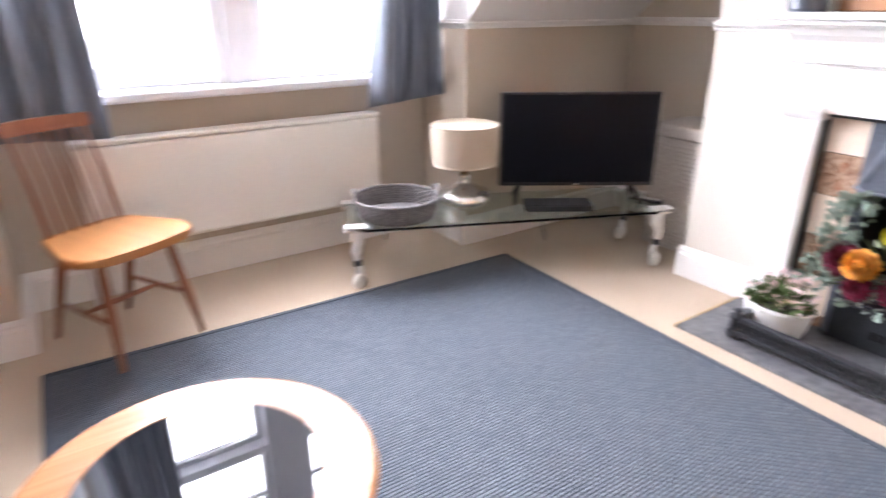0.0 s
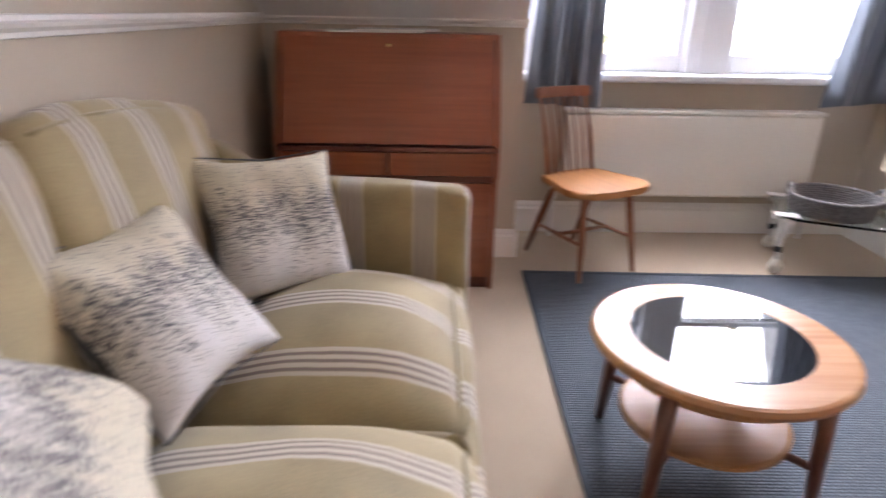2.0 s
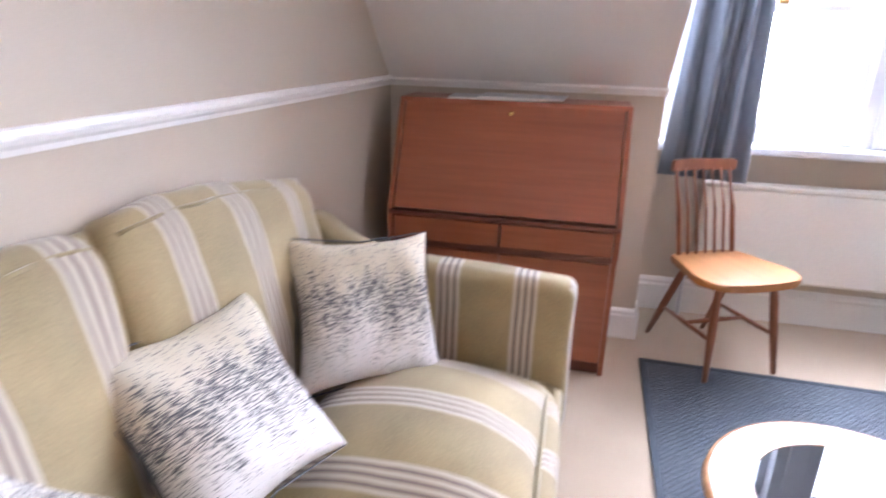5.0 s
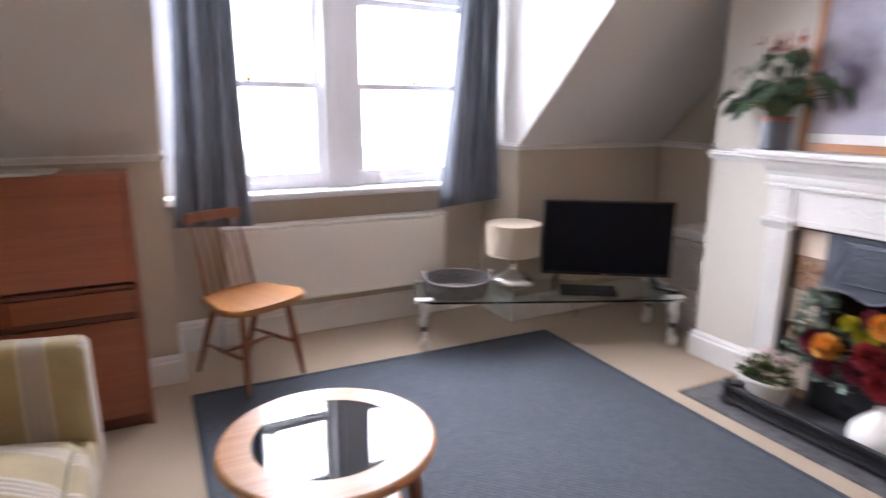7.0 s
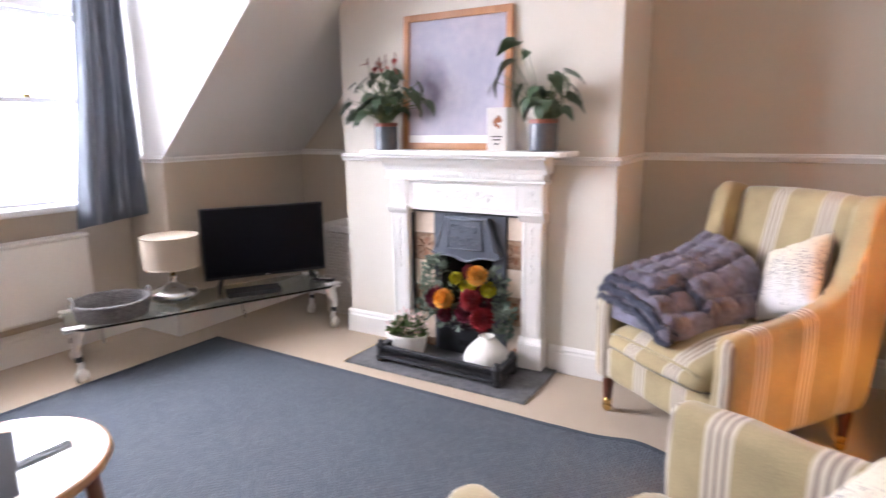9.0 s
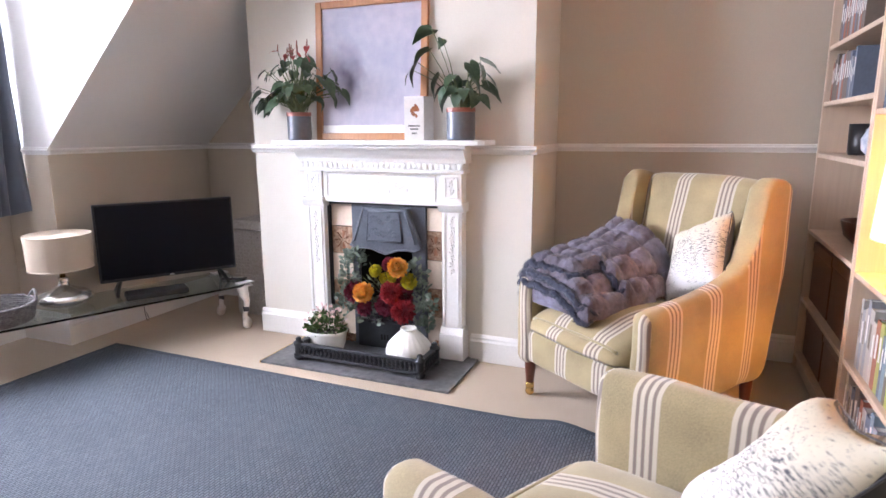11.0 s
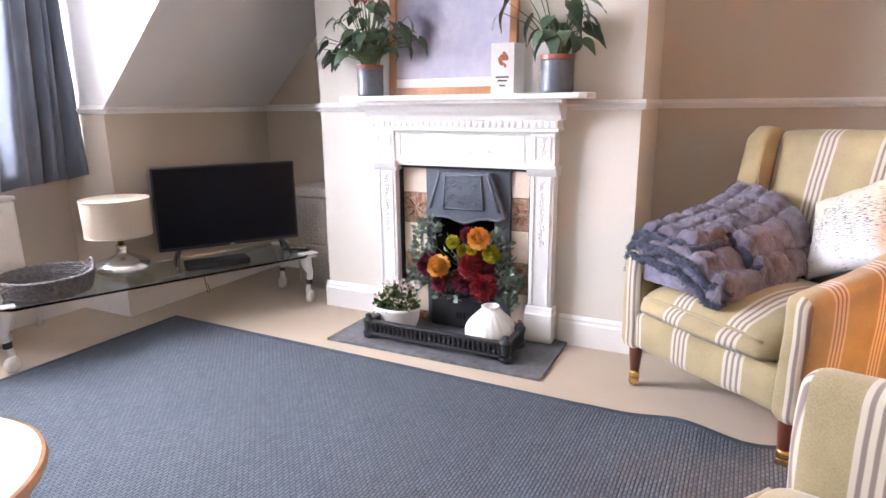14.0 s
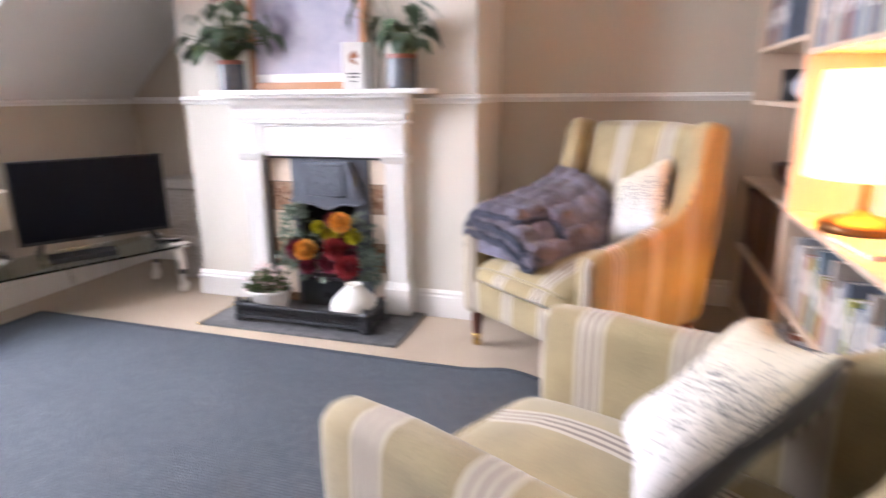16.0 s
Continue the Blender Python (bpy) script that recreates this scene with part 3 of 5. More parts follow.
def striped(name, arm=False):
    """Olive velvet with groups of thin cream and mauve stripes; they run up the fronts and from front to back on the seats."""
    m = material(name, (0.36, 0.283, 0.145), 0.8, scale=4.5, fine=260, var=0.2, bump=0.25, depth=0.001, sheen=0.3, spread=.35)
    nt = m.node_tree
    b = nt.nodes["Principled BSDF"]
    base = b.inputs["Base Color"].links[0].from_socket
    tc = [n for n in nt.nodes if n.type == 'TEX_COORD'][0]
    sp, sn = nt.nodes.new("ShaderNodeSeparateXYZ"), nt.nodes.new("ShaderNodeSeparateXYZ")
    nt.links.new(tc.outputs["Object"], sp.inputs[0])
    nt.links.new(tc.outputs["Normal"], sn.inputs[0])

    def mth(op, a, bb=None, c=None):
        q = nt.nodes.new("ShaderNodeMath")
        q.operation = op
        for k, val in enumerate((a, bb, c)):
            if val is None:
                continue
            if isinstance(val, (int, float)):
                q.inputs[k].default_value = val
            else:
                nt.links.new(val, q.inputs[k])
        return q.outputs[0]
    side = mth('GREATER_THAN', sp.outputs[1], .022) if arm else mth('GREATER_THAN', mth('ABSOLUTE', sn.outputs[0]), 2.0)
    mix = nt.nodes.new("ShaderNodeMix")
    nt.links.new(side, mix.inputs[0])
    nt.links.new(sp.outputs[0], mix.inputs[2])
    nt.links.new(sp.outputs[1], mix.inputs[3])
    wob = nt.nodes.new("ShaderNodeTexNoise")
    wob.inputs["Scale"].default_value = 4
    nt.links.new(tc.outputs["Object"], wob.inputs["Vector"])
    coord = mth('ADD', mix.outputs[0], mth('MULTIPLY', mth('SUBTRACT', wob.outputs["Fac"], .5), .012))
    plain = mth('MULTIPLY', mth('GREATER_THAN', sp.outputs[2], .665), mth('LESS_THAN', mth('ABSOLUTE', sn.outputs[0]), .75)) if arm else 0.0
    fr = mth('FRACT', mth('DIVIDE', mth('ADD', coord, 10.0), .215))
    ramp = nt.nodes.new("ShaderNodeValToRGB")
    cr = ramp.color_ramp
    cream, mauve = (0.52, 0.455, 0.36, 1), (0.20, 0.155, 0.13, 1)
    stops = [(0, cream), (.045, cream), (.052, mauve), (.085, mauve), (.092, cream), (.135, cream), (.142, mauve), (.175, mauve), (.182, cream), (.225, cream),
             (.232, mauve), (.265, mauve), (.272, cream), (.318, cream), (.326, (0, 0, 0, 0)), (1, (0, 0, 0, 0))]
    cr.elements.remove(cr.elements[1])
    cr.elements[0].position, cr.elements[0].color = stops[0]
    for p, c in stops[1:]:
        cr.elements.new(p).color = c
    nt.links.new(fr, ramp.inputs[0])
    mx = nt.nodes.new("ShaderNodeMix")
    mx.data_type = 'RGBA'
    nt.links.new(mth('MULTIPLY', ramp.outputs["Alpha"], mth('SUBTRACT', 1.0, plain)), mx.inputs[0])
    nt.links.new(base, mx.inputs[6])
    nt.links.new(ramp.outputs["Color"], mx.inputs[7])
    nt.links.new(mx.outputs[2], b.inputs["Base Color"])
    return m


STRIPE = striped("striped_velvet")
STRIPE_ARM = striped("striped_velvet_arm", True)
OLIVE = material("olive_velvet_piping", (0.30, 0.24, 0.12), 0.8, bump=0.2, sheen=0.5)
MAHOGANY = wood("mahogany", (0.13, 0.035, 0.018), (0.06, 0.015, 0.01), .3)


def sofa_leg(parent, x, y):
    leg = part("leg", lathe([(.015, .045), (.017, .05), (.024, .13), (.026, .20)], 14, m=pose(x, y, 0)), MAHOGANY, parent, "tapered mahogany leg", smooth=True)
    part("castor_cup", lathe([(.019, .035), (.020, .05), (.018, .065)], 14, m=pose(x, y, 0)), BRASS, leg, "brass castor", smooth=True)
    part("castor_wheel", lathe([(.006, -.009), (.019, -.008), (.020, 0), (.019, .008), (.006, .009)], 16, m=pose(x, y, .020, 90, 0, 25)), BRASS, leg, smooth=True)


def smooth_line(pts, n=6):
    """Catmull-Rom through 2D points."""
    out = []
    for i in range(len(pts) - 1):
        p = [Vector(pts[max(0, min(len(pts) - 1, i + k))]) for k in (-1, 0, 1, 2)]
        for j in range(n):
            t = j / n
            out.append(.5 * ((2 * p[1]) + (-p[0] + p[2]) * t + (2 * p[0] - 5 * p[1] + 4 * p[2] - p[3]) * t * t + (-p[0] + 3 * p[1] - 3 * p[2] + p[3]) * t ** 3))
    return [tuple(v) for v in out] + [pts[-1]]


def arm_mesh(x0, x1, line, floor=.16):
    """An upholstered arm: a stuffed block whose top follows the side outline in y, z."""
    top = smooth_line(line, 6)
    flat = .50

    def rise(q):
        z = top[-1][1]
        for (a, za), (b, zb) in zip(top, top[1:]):
            if q.y <= b:
                z = za + (zb - za) * max(0, q.y - a) / (b - a)
                break
        q.z += (z - flat) * max(0, min(1, (q.z - floor) / (flat - .05 - floor)))
        q.y -= .07 * q.y / line[-1][0] * max(0, min(1, (.62 - q.z) / .45))
        return q
    return soft_box(x0, x1, line[0][0], line[-1][0], floor, flat, .036, (.004, 0, 0), 25, rise)


def seat_set(name, m, w, label, category, line, back_z, depth, cushions, group=""):
    """Sofa or armchair; its front is local -y, the front line at y = 0."""
    t = thing(name, m, label, category, group)
    a = .11 if cushions > 1 else .085
    part("seat_frame", soft_box(-w / 2 + a * .6, w / 2 - a * .6, .012, depth - .04, .17, .32, .03, n=9), STRIPE, t, smooth=True)
    inner = w - 2 * a
    cw = inner / cushions
    lip, slump = (.055, .062) if cushions > 1 else (0, .012)
    for k in range(cushions):
        x0 = -inner / 2 + k * cw

        def sag(q, xm=x0 + cw / 2):
            """The filling slumps: the front edge rolls down and the ends sink."""
            e = abs(q.x - xm) / (cw / 2)
            if q.z > .36:
                q.z -= .018 * ease(1 - (q.y - lip) / .16) + slump * e ** (3 if cushions > 1 else 4)
                q.z += .006 * noise.noise(Vector((q.x * 3.1 + k * 5, q.y * 4.2, 1.0)))
            return q
        sc = part("seat_cushion", soft_box(x0 + .004, x0 + cw - .004, lip - .012, depth - .22, .315, .430, .055, (0.0, .034, .066 if cushions > 1 else .052), 17, sag), STRIPE, t, smooth=True)
        if cushions > 1 and k == 0:
            # its cloth is cut with the stripes offset from its neighbour's
            sc.data.transform(Matrix.Translation((-.095, 0, 0)))
            sc.location = (.095, 0, .012)
        elif cushions > 1:
            sc.location.z = -.022
        lean = Matrix.Translation((0, depth - .21, .40)) @ pose(0, 0, 0, -9) @ Matrix.Translation((0, -(depth - .21), -.40))
        if cushions > 1:
            def camel(q, c=-inner / 2 + inner / 2):
                if q.z > .6:
                    q.z += (.15 * math.cos(q.x / (w / 2) * 1.3) - .045) * (q.z - .6) / .25
                return q

            def plump(q, xm=x0 + cw / 2):
                """The seams at the cushion's two ends pull in, and the cloth puckers along the top."""
                e = abs(q.x - xm) / (cw / 2)
                q = camel(q)
                q.z -= .022 * e ** 5 * ease((q.z - .55) / .25)
                q.y += .007 * math.sin(q.x * 46) * ease((q.z - .72) / .12) + .010 * noise.noise(Vector((q.x * 7, q.z * 3, 4.0 + k)))
                return q
            part("back_cushion", soft_box(x0 + .003, x0 + cw - .003, depth - .165, depth - .045, .40, back_z - .01, .050, (.0, .036, .006), 17, plump, lean), STRIPE, t, smooth=True)
            pts = [lean @ plump(Vector((x0 + .04 + (cw - .08) * i / 24, depth - .149, back_z - .0265))) for i in range(25)]
            part("back_piping", tube(pts, .0045, 6), OLIVE, t, "corded seam along the cushion's edge", smooth=True)
        part("seat_piping", tube([(x0 + .04 + (cw - .08) * i / 12, lip - .001, .396 + (.012 if k == 0 else -.022) * (cushions - 1) - (slump - .002) * abs(i / 6 - 1) ** 4) for i in range(13)], .0055, 6), OLIVE, t, "corded seam along the cushion's edge", smooth=True)

    def crown(q):
        if q.z > .6:
            q.z += (.018 * math.cos(q.x / (w / 2) * 1.4) if cushions == 1 else .12 * math.cos(q.x / (w / 2) * 1.3) - .04) * (q.z - .6) / .3
        return q
    lean = Matrix.Translation((0, depth - .1, .30)) @ pose(0, 0, 0, -9 if cushions == 1 else -4) @ Matrix.Translation((0, -(depth - .1), -.30))
    part("backrest", soft_box(-w / 2 + .05, w / 2 - .05, depth - (.20 if cushions == 1 else .075), depth - (.05 if cushions == 1 else .005), .26, back_z - (.03 if cushions == 1 else .012), .055 if cushions == 1 else .038, (0, .03 if cushions == 1 else .005, 0), 13, crown, lean), STRIPE, t, smooth=True)
    for s in (-1, 1):
        x0, x1 = sorted((s * w / 2, s * (w / 2 - a)))
        part("arm", arm_mesh(x0, x1, line), STRIPE_ARM, t, smooth=True)
    for x in (-w / 2 + .05, w / 2 - .05):
        for y in (.05, depth - .13):
            sofa_leg(t, x, y)
    return t


CHAIR_LINE = [(.0, .55), (.05, .555), (.16, .566), (.32, .588), (.46, .628), (.545, .69), (.59, .79), (.612, .90), (.635, .972), (.70, .985), (.80, .955)]
SOFA_LINE = [(.0, .622), (.05, .628), (.20, .638), (.40, .644), (.55, .66), (.66, .70), (.74, .75), (.80, .76)]
LOW_LINE = [(.0, .61), (.05, .615), (.20, .63), (.45, .64), (.60, .665), (.69, .74), (.75, .84), (.80, .89), (.88, .89)]
seat_set("sofa", pose(-.245, .18, 0, 0, 0, 90), 1.70, "two-seat sofa in olive striped velvet with loose cushions", "sofa", SOFA_LINE, .868, .825, 2)
ch1 = seat_set("armchair", pose(1.996, -.816, 0, 0, 0, -127.7), .72, "olive striped velvet wing armchair in the alcove by the fireplace", "armchair", CHAIR_LINE, .985, .80, 1, "striped armchairs")
ch2 = seat_set("armchair", pose(.885, -.89, 0, 0, 0, 152), .70, "olive striped velvet armchair in front of the bookcase", "armchair", LOW_LINE, .90, .88, 1, "striped armchairs")


# scatter cushions
def speckled(name, flip=1, dense=.26):
    """Woven cloth running from ochre through dark flecks to white."""
    m = material(name, (0.70, 0.68, 0.66), 0.9, scale=20, fine=300, var=.06, bump=0.4, depth=0.001)
    nt = m.node_tree
    b = nt.nodes["Principled BSDF"]
    tc = [n for n in nt.nodes if n.type == 'TEX_COORD'][0]
    sp = nt.nodes.new("ShaderNodeSeparateXYZ")
    nt.links.new(tc.outputs["Object"], sp.inputs[0])
    g = nt.nodes.new("ShaderNodeMapRange")
    g.inputs[1].default_value, g.inputs[2].default_value = -.21 * flip, .21 * flip
    nt.links.new(sp.outputs[1], g.inputs[0])
    mp = nt.nodes.new("ShaderNodeMapping")
    mp.inputs["Scale"].default_value = (42, 230, 42)
    nt.links.new(tc.outputs["Object"], mp.inputs["Vector"])
    fl = nt.nodes.new("ShaderNodeTexNoise")
    fl.inputs["Scale"].default_value, fl.inputs["Detail"].default_value = 1.6, 5
    nt.links.new(mp.outputs[0], fl.inputs["Vector"])
    col = nt.nodes.new("ShaderNodeTexNoise")
    col.inputs["Scale"].default_value = 1.0
    mp2 = nt.nodes.new("ShaderNodeMapping")
    mp2.inputs["Scale"].default_value = (30, 4, 4)
    nt.links.new(tc.outputs["Object"], mp2.inputs["Vector"])
    nt.links.new(mp2.outputs[0], col.inputs["Vector"])
    sh = nt.nodes.new("ShaderNodeMath")
    sh.operation = 'MULTIPLY_ADD'
    sh.inputs[1].default_value = .50
    nt.links.new(col.outputs["Fac"], sh.inputs[0])
    nt.links.new(g.outputs[0], sh.inputs[2])
    base = nt.nodes.new("ShaderNodeValToRGB")
    e = base.color_ramp.elements
    e[0].position, e[0].color = .45, (.66, .64, .64, 1)
    e[1].position, e[1].color = 1.0, (.63, .57, .45, 1)
    nt.links.new(sh.outputs[0], base.inputs[0])
    band = nt.nodes.new("ShaderNodeValToRGB")
    e = band.color_ramp.elements
    e[0].position, e[0].color = .38, (.20, .20, .20, 1)
    e[1].position, e[1].color = 1.0, (.38, .38, .38, 1)
    k = band.color_ramp.elements.new(.84)
    k.color = (1, 1, 1, 1)
    nt.links.new(sh.outputs[0], band.inputs[0])
    th = nt.nodes.new("ShaderNodeMath")
    th.operation = 'MULTIPLY_ADD'
    th.inputs[1].default_value, th.inputs[2].default_value = dense, -.675
    nt.links.new(band.outputs[0], th.inputs[0])
    ad = nt.nodes.new("ShaderNodeMath")
    nt.links.new(fl.outputs["Fac"], ad.inputs[0])
    nt.links.new(th.outputs[0], ad.inputs[1])
    mr = nt.nodes.new("ShaderNodeMapRange")
    mr.inputs[1].default_value, mr.inputs[2].default_value = -.01, .11
    nt.links.new(ad.outputs[0], mr.inputs[0])
    mx = nt.nodes.new("ShaderNodeMix")
    mx.data_type = 'RGBA'
    nt.links.new(mr.outputs[0], mx.inputs[0])
    nt.links.new(base.outputs[0], mx.inputs[6])
    mx.inputs[7].default_value = (.10, .10, .115, 1)
    nt.links.new(mx.outputs[2], b.inputs["Base Color"])
    return m


SPECKLE = speckled("speckled_cushion_cloth")
SPECKLE_PALE = speckled("pale_speckled_cushion_cloth", dense=.19)
CHARCOAL = material("charcoal_cushion_back", (0.055, 0.058, 0.07), 0.85, bump=0.3, sheen=.3)


def scatter(m, half, label, seed, cloth=SPECKLE):
    t = thing("cushion", m, label, "cushion", "speckled cushions")
    part("cover", pillow_mesh(half, half, .062, seed), [cloth, CHARCOAL], t, smooth=True)
    ring = [(half * u * .995, half * v * .995, 0) for u, v in ((-1, -1), (0, -.9), (1, -1), (.9, 0), (1, 1), (0, .9), (-1, 1), (-.9, 0), (-1, -1))]
    part("seam", tube(ring, .0022, 6), CHARCOAL, t, "dark seam round the edge", smooth=True)
    return t


def facing(at, normal, spin):
    """A pose whose z looks along normal and whose y is as upright as can be, then spun."""
    z = Vector(normal).normalized()
    x = Vector((0, 0, 1)).cross(z).normalized()
    y = z.cross(x)
    r = Matrix((x, y, z)).transposed().to_4x4()
    return Matrix.Translation(at) @ r @ pose(0, 0, 0, 0, 0, spin)


scatter(facing((-.760, .70, .592), (.60, -.66, .45), -5), .192, "ochre, grey and white flecked cushion against the sofa arm", 1)
scatter(facing((-.850, .216, .603), (.705, -.117, .699), -5.2), .188, "ochre, grey and white flecked cushion leaning on the sofa back", 2)
scatter(facing((-.825, -.243, .648), (.584, .299, .755), -174.5), .206, "white and grey flecked cushion at the end of the sofa", 3)
scatter(facing((2.350, -1.258, .648), (-.485, .79, .375), 27), .163, "white and grey flecked cushion on the armchair by the alcove", 4, SPECKLE_PALE)
scatter(facing((.74, -1.345, .605), (.13, .74, .66), 17), .175, "white flecked cushion with charcoal back on the armchair", 5, SPECKLE_PALE)

# ---- rug ----
RUG = material("navy_rug", (0.095, 0.11, 0.132), 0.9, second=(0.04, 0.05, 0.064), scale=3, fine=200, bump=0)
nt = RUG.node_tree
tc = [n for n in nt.nodes if n.type == 'TEX_COORD'][0]
br = nt.nodes.new("ShaderNodeTexBrick")
br.inputs["Scale"].default_value = 1.0
br.inputs["Brick Width"].default_value, br.inputs["Row Height"].default_value, br.inputs["Mortar Size"].default_value, br.inputs["Mortar Smooth"].default_value = .024, .0115, .0034, 1.0
br.inputs["Color1"].default_value, br.inputs["Color2"].default_value, br.inputs["Mortar"].default_value = (.128, .150, .180, 1), (.086, .103, .128, 1), (.016, .020, .027, 1)
nt.links.new(tc.outputs["Object"], br.inputs["Vector"])
mx = nt.nodes.new("ShaderNodeMix")
mx.data_type = 'RGBA'
mx.inputs[0].default_value = .72
pb = nt.nodes["Principled BSDF"]
nt.links.new(pb.inputs["Base Color"].links[0].from_socket, mx.inputs[6])
nt.links.new(br.outputs["Color"], mx.inputs[7])
nt.links.new(mx.outputs[2], pb.inputs["Base Color"])
bp = nt.nodes.new("ShaderNodeBump")
bp.inputs["Strength"].default_value, bp.inputs["Distance"].default_value = .9, .004
bp.invert = True
nt.links.new(br.outputs["Fac"], bp.inputs["Height"])
nt.links.new(bp.outputs[0], pb.inputs["Normal"])
RUG_EDGE = material("navy_rug_binding", (0.045, 0.056, 0.074), 0.85, bump=.3)


rug = thing("rug", pose(1.0, .35, 0, 0, 0, -1.2), "large navy blue ribbed woven rug laid on the carpet", "rug")


def ripple(x, y):
    """The rug's loose edge by the armchairs lies in soft waves."""
    k = max(0, (x - .55) / .43) ** 2 * max(0, min(1, (-.75 - y) / .35))
    return k * (.010 + .012 * math.sin(y * 15)), k * .02 * math.sin(y * 11)


def rug_slab(x0, x1, y0, y1, z0, z1, nx, ny):
    bm = bmesh.new()
    lay = []
    for z in (z0, z1):
        g = []
        for i in range(nx + 1):
            row = []
            for j in range(ny + 1):
                x, y = x0 + (x1 - x0) * i / nx, y0 + (y1 - y0) * j / ny
                dz, dx = ripple(x, y)
                row.append(bm.verts.new((x + dx, y, z + (dz if z == z1 else 0))))
            g.append(row)
        lay.append(g)
    lo, hi = lay
    for i in range(nx):
        for j in range(ny):
            bm.faces.new((hi[i][j], hi[i + 1][j], hi[i + 1][j + 1], hi[i][j + 1]))
            bm.faces.new((lo[i][j + 1], lo[i + 1][j + 1], lo[i + 1][j], lo[i][j]))
    for i in range(nx):
        for j in (0, ny):
            bm.faces.new((lo[i][j], lo[i + 1][j], hi[i + 1][j], hi[i][j]))
    for j in range(ny):
        for i in (0, nx):
            bm.faces.new((lo[i][j], lo[i][j + 1], hi[i][j + 1], hi[i][j]))
    return bm


part("woven_field", rug_slab(-.955, .965, -1.55, 1.36, .001, .0085, 40, 70), RUG, rug, smooth=False)
for a in ((-.975, -.955, -1.57, 1.38), (.965, .985, -1.57, 1.38), (-.955, .965, -1.57, -1.55), (-.955, .965, 1.36, 1.38)):
    part("binding", rug_slab(*a, .001, .0105, 2 if a[1] - a[0] < .1 else 40, 70 if a[3] - a[2] > .1 else 2), RUG_EDGE, rug, "dark bound edge")

# ---- bureau ----
TEAK = wood("red_teak_veneer", (0.32, 0.098, 0.042), (0.23, 0.064, 0.026), .38, "X")
# darker teak: shadow at the ledge and finger rail is put into its colour
TEAK_D = wood("shade_dark_teak", (0.17, 0.05, 0.025), (0.10, 0.028, 0.015), .4, "X")
bur = thing("bureau", pose(-.535, 1.93, 0), "red-brown teak writing bureau with closed sloping flap", "bureau")
w = .435
for s in (-1, 1):
    x0, x1 = sorted((s * w, s * (w - .02)))
    part("side_panel", prism([(-.36, 0), (-.36, .49), (-.40, .50), (-.405, .63), (-.235, 1.03), (-.01, 1.03), (-.01, 0)], x0, x1, axes="yzx", bev=.002), TEAK, bur)
part("top", B(-w + .02, w - .02, -.238, -.01, 1.012, 1.03, .002), TEAK, bur)
part("back_panel", B(-w + .02, w - .02, -.02, -.008, .03, 1.012), TEAK_D, bur)
flap = part("flap", prism([(-.400, .632), (-.235, 1.020), (-.215, 1.012), (-.380, .624)], -w + .024, w - .024, axes="yzx", bev=.002), TEAK, bur, "closed writing flap with fine horizontal grain")
part("lock", lathe([(.008, 0), (.009, .003), (.004, .004)], 14, m=pose(0, -.252, .985, 67)), BRASS, flap, smooth=True)
part("ledge", B(-w + .004, w - .004, -.415, -.03, .606, .622, .003), TEAK_D, bur, "ledge under the flap, its shadow put into dark colour")
for x0, x1 in ((-w + .024, -.003), (.003, w - .024)):
    part("drawer", B(x0, x1, -.402, -.05, .508, .600, .003), TEAK, bur)
part("pull_rail", B(-w + .02, w - .02, -.375, -.04, .476, .500, .003), TEAK_D, bur, "recessed finger rail, its shade put into dark colour")
for x0, x1 in ((-w + .022, -.002), (.002, w - .022)):
    part("door", B(x0, x1, -.372, -.352, .06, .472, .003), TEAK, bur)
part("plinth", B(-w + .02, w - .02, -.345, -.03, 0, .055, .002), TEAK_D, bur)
PAPER = material("white_paper", (.78, .77, .75), .6, scale=8, fine=60, var=.04, bump=.05)
for x, z, sx, r in ((-.06, 1.031, .19, 4), (.03, 1.0375, .16, -3)):
    d = thing("magazine", pose(-.535 + x, 1.79, z, 0, 0, r), "white paper magazine lying on the bureau", "magazine", "magazines on the bureau")
    part("page_block", B(-sx, sx, -.10, .09, .0, .006, .001), PAPER, d)
    part("cover", B(-sx - .002, sx + .002, -.102, .092, .006, .0064), material("magazine_cover", (.62, .63, .64), .35, second=(.30, .33, .36), scale=14, fine=40, bump=0), d)

# ---- spindle-back chair ----
ELM = wood("honey_elm_seat", (0.44, 0.20, 0.064), (0.33, 0.135, 0.038), .35, "Y")
BEECH = wood("red_brown_beech", (0.30, 0.115, 0.055), (0.20, 0.07, 0.035), .38, "Z")
wc = thing("spindle_chair", pose(.359, 1.836, 0, 0, 0, 27), "honey-coloured wooden spindle-back chair standing on the rug's edge", "chair")
out = smooth_line([(-.155, .17), (-.185, .05), (-.215, -.09), (-.17, -.175), (0, -.20), (.17, -.175), (.215, -.09), (.185, .05), (.155, .17), (0, .185), (-.155, .17)], 5)[:-1]
part("seat", prism(out, .392, .422, bev=.010), ELM, wc, "honey elm saddle seat", smooth=False)
feet = {}
for sx, sy, fx, fy in ((-1, -1, -.165, -.165), (1, -1, .17, -.15), (-1, 1, -.13, .285), (1, 1, .15, .27)):
    top = Vector((sx * .125, sy * .10, .395))
    bot = Vector((fx, fy, .011 if sx < 0 and sy < 0 else 0))
    feet[sx, sy] = (top, bot)
    part("leg", tube([bot, bot.lerp(top, .45), bot.lerp(top, .8), top], [.010, .0165, .0165, .012], 12), BEECH, wc, "turned splayed leg", smooth=True)
